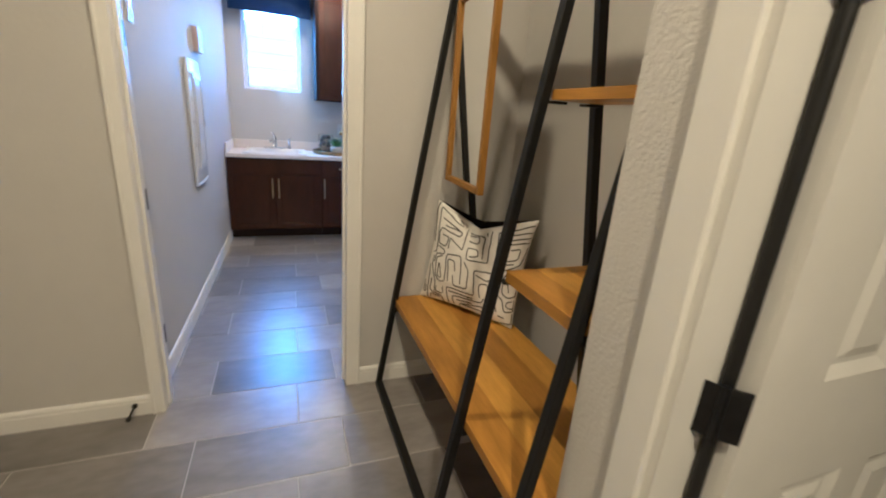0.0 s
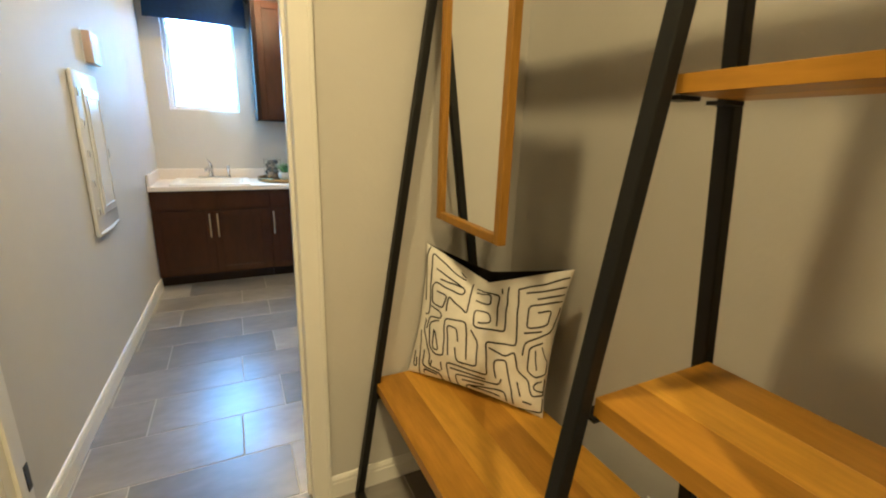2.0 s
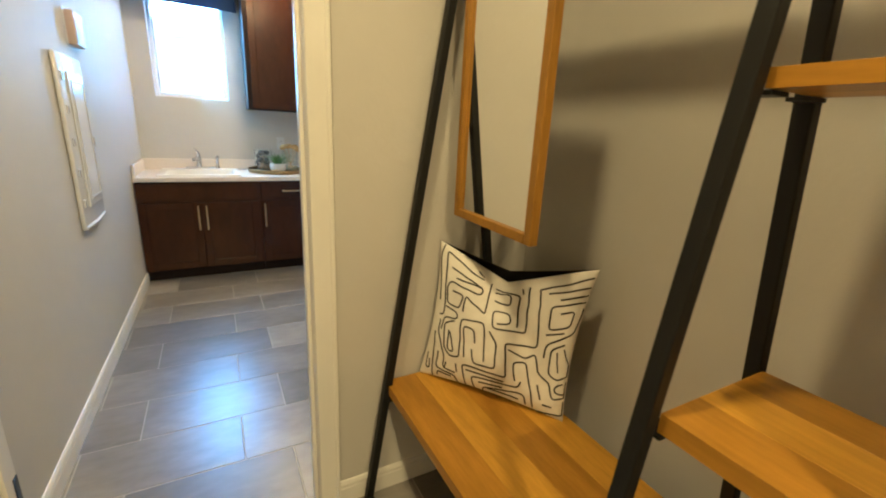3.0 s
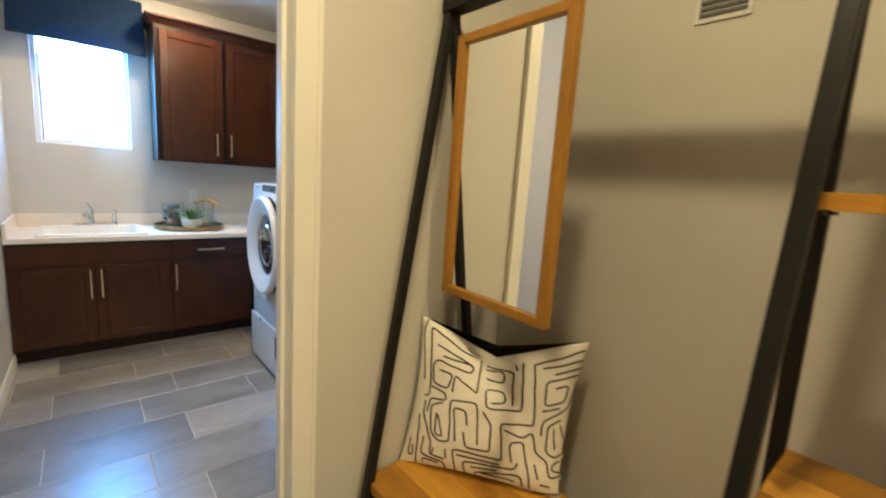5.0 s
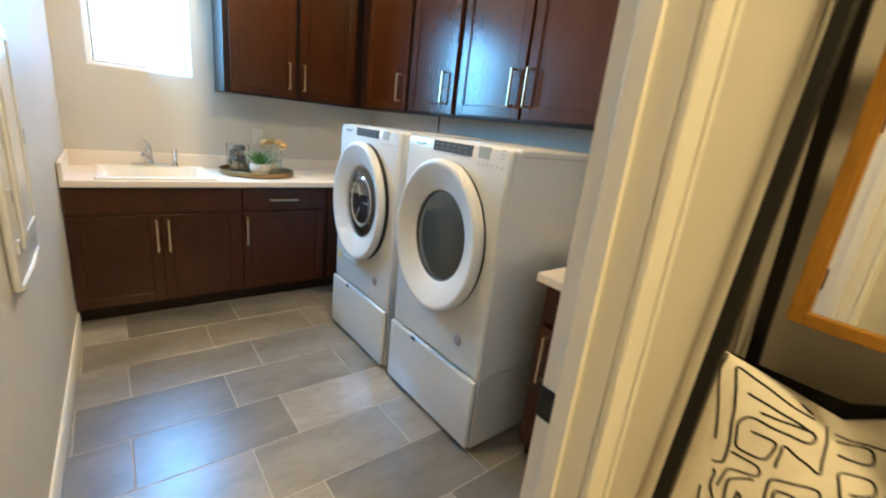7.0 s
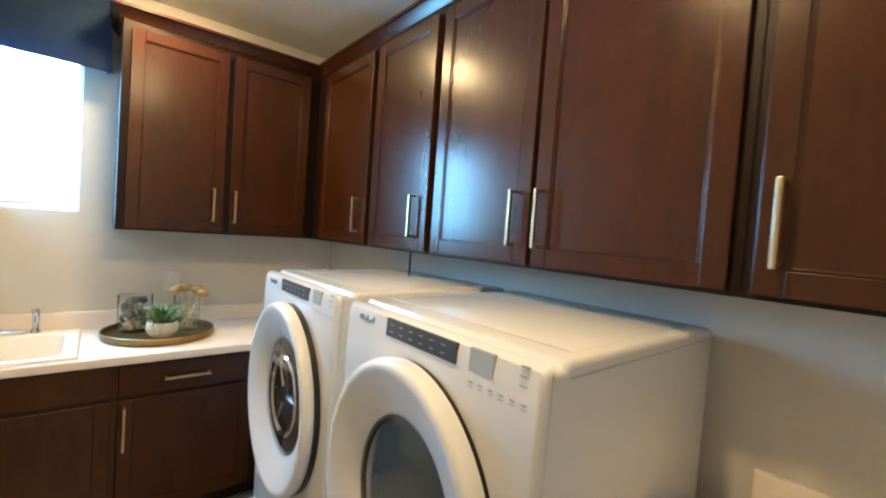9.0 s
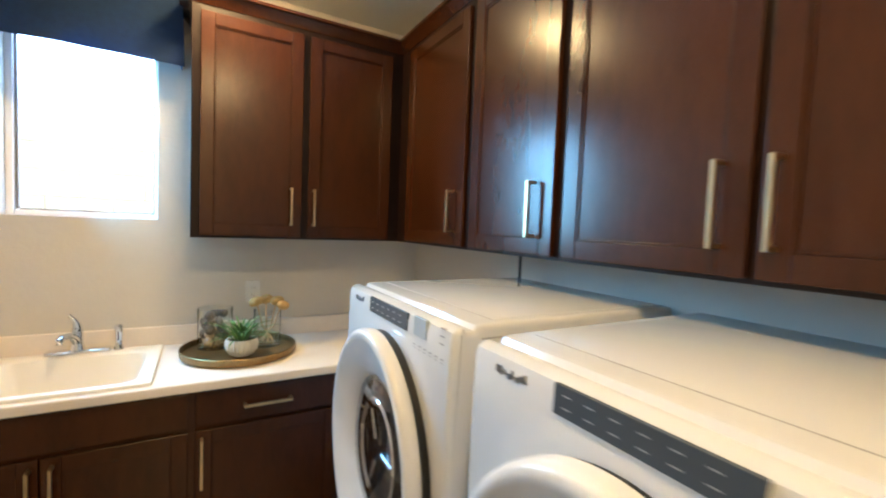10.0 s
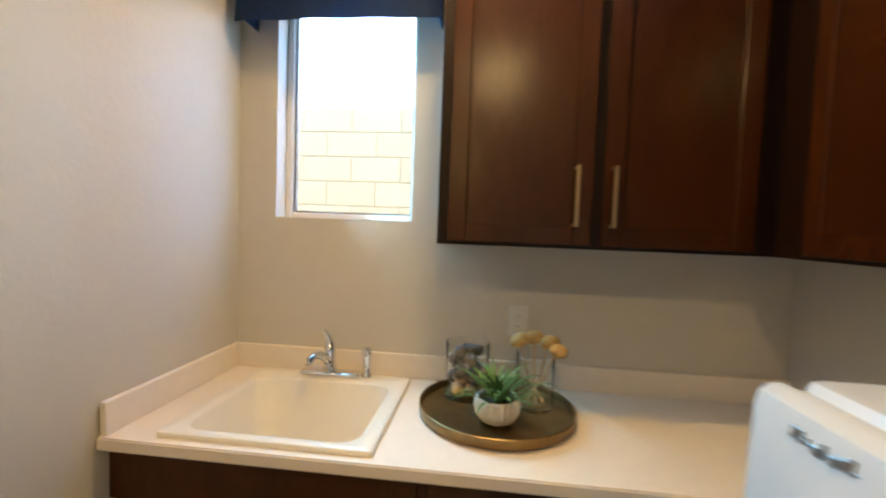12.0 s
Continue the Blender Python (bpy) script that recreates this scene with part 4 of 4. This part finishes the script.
plate("wall_outlet", (0.660, YN, 1.180), "y", 0.078, 0.125, "white double wall outlet above the counter", "outlet", "outlet")
plate("wall_outlet", (XB, 1.330, 0.330), "-x", 0.078, 0.125, "white double wall outlet low behind the bench", "outlet", "outlet")
plate("light_switch", (xw(2.55), 2.55, 1.775), "x", 0.08, 0.125, "white rocker light switch on the laundry wall", "light switch", "switch")
plate("thermostat_plate", (xw(2.69), 2.69, 2.27), "x", 0.085, 0.125, "white blank wall plate high on the laundry wall", "wall plate", "")
WW = xw(2.7)
kp = thing("sensor_box", (WW, 2.70, 2.15), "small dark sensor box with yellow front on wall", "sensor")
part("housing", B(WW, WW + 0.022, 2.685, 2.725, 2.12, 2.18, 0.004), HINGE, kp)
part("front_label", B(WW + 0.0222, WW + 0.0235, 2.692, 2.716, 2.132, 2.164), mat("yellow_label", (0.6, 0.48, 0.1), 0.5), kp)

WW = xw(3.65)
# ---- breaker panel and chime on the plain wall ----
pnl = thing("breaker_panel", (WW, 3.62, 0.85), "white metal breaker panel cover on the laundry wall", "breaker panel")
py0, py1, pz0, pz1 = 3.50, 3.96, 0.825, 1.668
part("cover", B(WW, WW + 0.020, py0, py1, pz0, pz1, 0.009, 3), PLASTIC, pnl)
dr = part("door", B(WW + 0.0202, WW + 0.029, py0 + 0.12, py1 - 0.05, pz0 + 0.10, pz1 - 0.08, 0.004), PLASTIC, pnl)
ib = bmesh.new()
for q in ((py0 + 0.150, py0 + 0.162, pz0 + 0.135, pz1 - 0.115), (py1 - 0.087, py1 - 0.075, pz0 + 0.135, pz1 - 0.115), (py0 + 0.162, py1 - 0.087, pz0 + 0.135, pz0 + 0.147), (py0 + 0.162, py1 - 0.087, pz1 - 0.127, pz1 - 0.115)):
    box(ib, WW + 0.0292, WW + 0.034, q[0], q[1], q[2], q[3], 0.0015)
part("door_rib", ib, PLASTIC, dr)
part("latch", B(WW + 0.0292, WW + 0.037, py1 - 0.070, py1 - 0.055, 1.22, 1.27, 0.002), CHROME, dr)
part("bottom_lip", tube(bmesh.new(), [(WW + 0.014, py0 + 0.02, pz0 + 0.010), (WW + 0.020, (py0 + py1) / 2, pz0 + 0.002), (WW + 0.014, py1 - 0.02, pz0 + 0.010)], 0.011, 12), PLASTIC, pnl)
for k in range(5):
    z = pz0 + 0.13 + k * 0.152
    kb = part("fixing_clip", B(WW + 0.0202, WW + 0.027, py0 + 0.030, py0 + 0.062, z - 0.021, z + 0.021, 0.003), PLASTIC, pnl)
    # grey inset painted in for the shadow at the raised clip
    part("clip_slot", B(WW + 0.0272, WW + 0.0278, py0 + 0.036, py0 + 0.046, z - 0.014, z + 0.014), GREY_SEAM, kb)

ch = thing("door_chime", (WW, 3.96, 1.82), "beige plastic door chime box on the wall above the panel", "door chime")
part("housing", B(WW, WW + 0.045, 3.86, 4.05, 1.735, 1.905, 0.010, 3), CHIME, ch)
part("back_plate", B(WW, WW + 0.008, 3.852, 4.058, 1.727, 1.913, 0.003), PLASTIC, ch)
part("wire", B(WW, WW + 0.004, 3.900, 3.904, 1.668, 1.727), GREY_SEAM, ch)

# ---- hall tree ----
TF, TM, TR_ = 2.094, 1.173, 0.812


def fx(z):
    return 0.441 + 0.147 * z


def bx_(z):
    return 1.057 - 0.155 * z


tree = thing("hall_tree", (0.75, 1.45, 0), "black steel frame hall tree with honey oak bench and shelves", "hall tree")
TOPZ = 1.985
for y in (TF, TM, TR_):
    for f, n in ((fx, "front_leg"), (bx_, "back_leg")):
        q = 0.013 if f is fx and y == TM else 0.0
        part(n, bar(bmesh.new(), (f(0) - q, y - q * 0.55, 0), (f(TOPZ) - q, y - q * 0.55, TOPZ), 0.028), BLACK, tree)
    part("top_link", bar(bmesh.new(), (fx(TOPZ) - 0.015, y, TOPZ - 0.01), (bx_(TOPZ) + 0.015, y, TOPZ - 0.01), 0.032), BLACK, tree)
    part("bench_bearer", bar(bmesh.new(), (fx(0.455), y, 0.450), (bx_(0.455), y, 0.450), 0.030), BLACK, tree)
    if y != TF:
        for z in (0.959, 1.467):
            part("shelf_bracket", B(fx(z) + 0.01, fx(z) + 0.055, y - 0.026, y + 0.006, z + 0.005, z + 0.011), BLACK, tree)
            part("shelf_bracket", B(bx_(z) - 0.055, bx_(z) - 0.01, y - 0.026, y + 0.006, z + 0.005, z + 0.011), BLACK, tree)
part("floor_bar", bar(bmesh.new(), (fx(0) + 0.002, TR_, 0.018), (fx(0) + 0.002, TF, 0.018), 0.034, None, (1, 0, 0)), BLACK, tree)
part("top_bar", B(0.712, 0.770, TR_ - 0.016, TF + 0.016, TOPZ + 0.001, TOPZ + 0.046, 0.003), BLACK, tree)


def planks(name, x0, x1, y0, y1, z1, n, th=0.036):
    """A board glued up from lengthwise staves."""
    for k in range(n):
        a = x0 + (x1 - x0) * k / n
        b = x0 + (x1 - x0) * (k + 1) / n
        bm = B(-(b - a) / 2 + 0.0002, (b - a) / 2 - 0.0002, -(y1 - y0) / 2, (y1 - y0) / 2, -th, 0, 0.0004, 1)
        ob = new(name, finish(name, bm, OAKS[k % 2], 18))
        ob.parent = tree
        ob.location = Vector(((a + b) / 2, (y0 + y1) / 2, z1)) - tree.location
        tagged(ob, ("honey oak stave", "paler honey oak stave")[k % 2])


planks("bench_plank", 0.515, 0.995, TR_ - 0.012, TF + 0.028, 0.504, 4)
planks("shelf_plank", 0.598, 0.893, TR_ + 0.010, TM - 0.016, 1.006, 3, 0.034)
planks("upper_shelf_plank", 0.668, 0.826, TR_ + 0.010, TM - 0.016, 1.506, 2, 0.026)

mir = thing("wall_mirror", (0.72, 1.825, 1.135), "rectangular mirror in a honey oak frame hung on the hall tree", "mirror")
mx0, mx1, my0, my1, mz0, mz1 = 0.702, 0.728, 1.620, 2.030, 1.136, 1.905
mw = 0.026
for q in ((my0, my0 + mw, mz0, mz1), (my1 - mw, my1, mz0, mz1)):
    part("frame_side", B(mx0, mx1, q[0], q[1], q[2], q[3], 0.003), OAK_UP, mir)
for q in ((mz0, mz0 + mw), (mz1 - mw, mz1)):
    part("frame_rail", B(mx0 + 0.0005, mx1, my0 + mw, my1 - mw, q[0], q[1], 0.003), OAK_UP, mir)
for q in ((my0 + mw, my0 + mw + 0.006), (my1 - mw - 0.006, my1 - mw)):
    part("inner_bead", B(mx0 + 0.004, mx0 + 0.012, q[0], q[1], mz0 + mw, mz1 - mw, 0.001), OAK_UP, mir)
part("mirror_glass", B(mx0 + 0.0125, mx0 + 0.017, my0 + mw - 0.003, my1 - mw + 0.003, mz0 + mw - 0.003, mz1 - mw + 0.003), MIRROR, mir, "silvered glass")
mir_back = part("backing", B(mx0 + 0.0172, mx1 - 0.001, my0 + mw, my1 - mw, mz0 + mw, mz1 - mw), BLACK, mir)

mir.location.x += 0.006
mir.rotation_euler = (0, 0, radians(-2.0))

# ---- cushion ----
CU = Vector((0.557, -0.830, 0)).normalized()
CV = Vector((0.135, 0.010, 0.99)).normalized()
CN = CV.cross(CU).normalized()
if CN.x > 0:
    CN = -CN
CC = Vector((0.843, 1.898, 0.762))
HALF = 0.262


def cushion(u, v, side=1):
    pin = 0.075
    a = 1.05 * HALF * u * (1 - pin * (1 - v * v) ** 1.0)
    b = HALF * v * (1 - pin * (1 - u * u) ** 1.0)
    dent = (1 - abs(u)) ** 1.2 * max(0, v) ** 2.2
    b -= (0.080 if side > 0 else 0.040) * dent
    puff = max(0.0, (1 - u * u) * (1 - v * v)) ** 0.5
    d = 0.082 * puff * (1 - 0.62 * math.exp(-((u + 0.05 * v) / 0.22) ** 2) * max(0, v) ** 1.5)
    d += 0.009 * puff * noise.noise(Vector((u * 3.1, v * 3.1, 3.1 * side))) + 0.004 * puff * math.sin(9 * (u - v)) * max(0, abs(u) - 0.3)
    return CC + CU * a + CV * b + CN * (side * d - 0.012 + 0.03 * v * v * 0.3)


def cushion_face(side):
    bm = bmesh.new()
    n = 44
    ts = [math.sin((-1 + 2 * i / n) * math.pi / 2) for i in range(n + 1)]
    g = [[bm.verts.new(cushion(u, v, side)) for v in ts] for u in ts]
    for i in range(n):
        for j in range(n):
            bm.faces.new((g[i][j], g[i + 1][j], g[i + 1][j + 1], g[i][j + 1]))
    return bm


cush = thing("throw_pillow", (CC.x, CC.y, 0.505), "cream square throw pillow with black maze-like lines on the bench", "pillow")
part("front_cover", cushion_face(1), LINEN, cush, "cream linen front", smooth=80)
part("back_cover", cushion_face(-1), BLACKCLOTH, cush, "black cloth back", smooth=80)


def stroke(bm, pts, w=0.0028):
    """A printed line laid along the cushion's front."""
    fine = []
    for (u0, v0), (u1, v1) in zip(pts, pts[1:]):
        k = max(2, int(math.hypot(u1 - u0, v1 - v0) / 0.035))
        fine += [(u0 + (u1 - u0) * i / k, v0 + (v1 - v0) * i / k) for i in range(k)]
    fine.append(pts[-1])
    for _ in range(2):
        fine = [fine[0]] + [((a[0] + 2 * b[0] + c[0]) / 4, (a[1] + 2 * b[1] + c[1]) / 4) for a, b, c in zip(fine, fine[1:], fine[2:])] + [fine[-1]]
    jit = [(u + 0.010 * noise.noise(Vector((u * 6, v * 6, 1))), v + 0.010 * noise.noise(Vector((u * 6, v * 6, 7)))) for u, v in fine]
    p3 = [cushion(max(-0.985, min(0.985, u)), max(-0.985, min(0.985, v))) + CN * 0.0009 for u, v in jit]
    rows = []
    for i, p in enumerate(p3):
        t = (p3[min(i + 1, len(p3) - 1)] - p3[max(i - 1, 0)]).normalized()
        s = t.cross(CN).normalized() * w
        rows.append((bm.verts.new(p - s), bm.verts.new(p + s)))
    for a, b in zip(rows, rows[1:]):
        bm.faces.new((a[0], a[1], b[1], b[0]))


ink = bmesh.new()


def line(*pts):
    stroke(ink, [(u * 1.06 + 0.02, v * (1.12 if v > 0 else 1.03)) for u, v in pts])


line((-0.87, 0.91), (-0.92, 0.75), (-0.85, 0.19))
line((-0.82, 0.01), (-0.74, 0.02), (-0.82, 0.84), (-0.26, 0.71))
line((-0.72, 0.67), (-0.37, 0.61), (-0.23, 0.56), (-0.27, 0.45), (-0.7, 0.5), (-0.74, 0.42), (-0.72, 0.19), (-0.51, 0.18), (-0.48, 0.37), (-0.65, 0.38))
line((-0.63, 0.56), (-0.26, 0.58))
line((-0.45, 0.16), (-0.45, 0.38), (-0.16, 0.2), (-0.17, 0.7))
line((-0.73, 0.14), (-0.53, 0.12), (-0.51, 0.03), (-0.72, 0.01), (-0.74, -0.18))
line((-0.80, -0.06), (-0.77, -0.07), (-0.79, -0.19), (-0.62, -0.55), (-0.6, -0.74), (-0.41, -0.77))
line((-0.54, -0.01), (-0.56, 0.0), (-0.7, -0.07), (-0.64, -0.42), (-0.53, -0.52), (-0.39, -0.5), (-0.46, 0.06), (-0.13, 0.09), (-0.05, -0.44))
line((-0.61, -0.15), (-0.58, -0.44), (-0.48, -0.44), (-0.59, -0.17))
line((-0.21, -0.22), (-0.25, -0.02), (-0.4, -0.02), (-0.32, -0.46))
line((-0.24, -0.31), (-0.18, -0.52), (0.1, -0.49), (0.07, -0.12), (-0.05, 0.01))
line((-0.1, 0.56), (0.11, 0.59), (0.13, 0.41), (-0.08, 0.43))
line((-0.11, 0.63), (0.21, 0.6), (0.27, 0.14))
line((0.03, 0.14), (0.19, 0.16), (0.15, 0.3), (-0.06, 0.29), (-0.02, 0.07), (0.39, 0.09), (0.29, 0.75))
line((0.41, 0.7), (0.46, 0.51), (0.55, -0.06), (0.18, -0.09), (0.25, -0.58), (-0.34, -0.58), (-0.26, -0.93))
line((0.23, -0.17), (0.44, -0.24), (0.55, -0.13), (0.61, -0.4), (0.75, -0.49), (0.79, -0.71), (0.97, -0.64), (0.97, -0.55))
line((0.41, 0.7), (0.93, 0.8))
line((0.51, 0.63), (0.96, 0.7))
line((0.66, 0.56), (0.95, 0.61))
line((0.71, 0.39), (0.84, 0.42), (0.84, 0.23), (0.63, 0.18), (0.59, 0.47), (0.94, 0.53))
line((0.61, 0.12), (0.8, 0.16))
line((0.64, -0.17), (0.64, 0.01), (0.89, 0.15), (0.92, 0.45))
line((0.77, -0.08), (0.82, -0.34))
line((0.83, 0.03), (0.7, -0.06), (0.72, -0.37), (0.83, -0.45), (0.96, -0.34), (0.83, -0.03))
line((0.36, -0.58), (0.31, -0.32), (0.46, -0.28), (0.56, -0.69), (0.58, -0.91))
line((-0.28, -0.66), (0.23, -0.65))
line((-0.15, -0.93), (-0.19, -0.73), (0.4, -0.68), (0.43, -0.57))
line((-0.09, -0.79), (0.21, -0.76))
line((-0.03, -0.93), (-0.03, -0.85), (0.48, -0.75), (0.5, -0.91))
line((0.03, -0.85), (0.42, -0.86))
line((0.62, -0.55), (0.67, -0.74))
line((0.93, -0.45), (0.97, -0.61), (0.81, -0.62), (0.8, -0.52), (0.89, -0.48))
line((0.63, -0.95), (0.92, -0.89), (0.95, -0.71))
line((-0.83, -0.24), (-0.75, -0.95))
line((-0.72, -0.51), (-0.71, -0.77), (-0.41, -0.82), (-0.38, -0.97))
line((-0.67, -0.9), (-0.69, -0.82), (-0.47, -0.85))
line((-0.88, -0.59), (-0.88, -0.83), (-0.81, -0.84), (-0.84, -0.68))
line((-0.57, -0.63), (-0.57, -0.73))
line((-0.42, -0.61), (-0.39, -0.75))
line((0.21, 0.72), (0.24, 0.62))
line((-0.36, 0.81), (-0.27, 0.75))
line((0.7, -0.81), (0.8, -0.81))
part("printed_pattern", ink, BLACKCLOTH, cush, "thin black printed lines", smooth=None)

# ---- vent high in the nook ----
vt = thing("wall_vent", (XB, 1.47, 2.0), "grey louvred wall vent high in the nook", "vent")
part("frame", holed(bmesh.new(), 1.415, 1.545, 1.94, 2.09, 1.425, 1.535, 1.95, 2.08, -0.006, 0), PLASTIC, vt)
vt.children[0].matrix_basis = Matrix()
vm = vt.children[0].data
o_ = origin(vt)
for v in vm.vertices:
    p = v.co + o_
    v.co = Vector((XB + p.y, p.x, p.z)) - o_
for k in range(8):
    part("slat", B(XB - 0.005, XB - 0.001, 1.427, 1.533, 1.955 + 0.0155 * k, 1.963 + 0.0155 * k), GREY_SEAM, vt)

# ---- ceiling lights ----
for ln, lx, ly, lw, ls, lc in LAMPS:
    t = thing("ceiling_light", (lx, ly, CEILZ), "white round ceiling light with domed lens, switched on", "ceiling light", "recessed ceiling lights")
    part("trim_ring", lathe(bmesh.new(), [(0.075, 0.0), (0.098, -0.004), (0.100, 0.0), (0.075, -0.002)], pose(lx, ly, CEILZ), 40, True), TRIM, t)
    part("lens", lathe(bmesh.new(), [(0, -0.028), (0.030, -0.027), (0.055, -0.022), (0.070, -0.012), (0.074, -0.001), (0, -0.001)], pose(lx, ly, CEILZ), 36), LENS if lc == WARMER else LENS_BRIGHT, t)

# ---- block wall outside ----
bw = thing("garden_wall", (-0.6, 7.4, -0.12), "tan concrete block garden wall outside the window", "garden wall")
part("mortar", B(-9.0, 8.0, 7.406, 7.59, -0.12, 2.527), MORTAR, bw)
BLW, BLH, BLT = 0.424, 0.207, 2.533
bme = finish("block", B(-0.2075, 0.2075, 0, 0.19, -0.1, 0.0975, 0.004, 1), BLOCK, 18)
far = bmesh.new()
for r in range(13):
    z = BLT - BLH / 2 - r * BLH
    for c in range(-14, 15):
        x = -0.655 + (0.212 if r % 2 == 0 else 0.0) + c * BLW
        if x < -8.5 or x > 7.5:
            continue
        if abs(x + 0.4) < 4.2:
            ob = new("block", bme)
            ob.parent = bw
            ob.location = Vector((x, 7.40, z)) - bw.location
        else:
            box(far, x - 0.2075, x + 0.2075, 7.40, 7.4055, z - 0.1, z + 0.0975)
tagged(part("far_blocks", far, BLOCK, bw), kind="stuff")

# ---- floor tiles ----
TW, TL = 0.3165, 0.620
rows_ = {}
tones = random.Random(12)


def tile_mesh(w, l, tone):
    key = (round(w, 3), round(l, 3), tone)
    if key not in rows_:
        rows_[key] = finish("tile", B(-l / 2, l / 2, -w / 2, w / 2, -0.010, 0, 0.0016, 1), TILES[tone], None)
    return rows_[key]


for k in range(-17, 9):
    y0 = 3.155 + k * TW
    yc = y0 + TW / 2
    ph = (0.050 if k % 2 == 0 else 0.252) + 0.021 * (yc - 3.3)
    if y0 > 5.35:
        continue
    lo = -0.64 if y0 > 2.2 else -2.31
    hi = 1.70 if y0 > 2.0 else 1.14 if y0 > 0.55 else 0.72
    for c in range(-6, 4):
        a, e = max(ph + c * TL, lo), min(ph + c * TL + TL, hi)
        if e - a < 0.03:
            continue
        tone = 0 if (k, c) in ((1, -1), (2, -1)) else tones.choice((0, 1, 1, 1, 2))
        ob = new("tile", tile_mesh(TW - 0.0046, e - a - 0.0046, tone))
        ob.parent = floor
        ob.location = ((a + e) / 2, yc, 0)
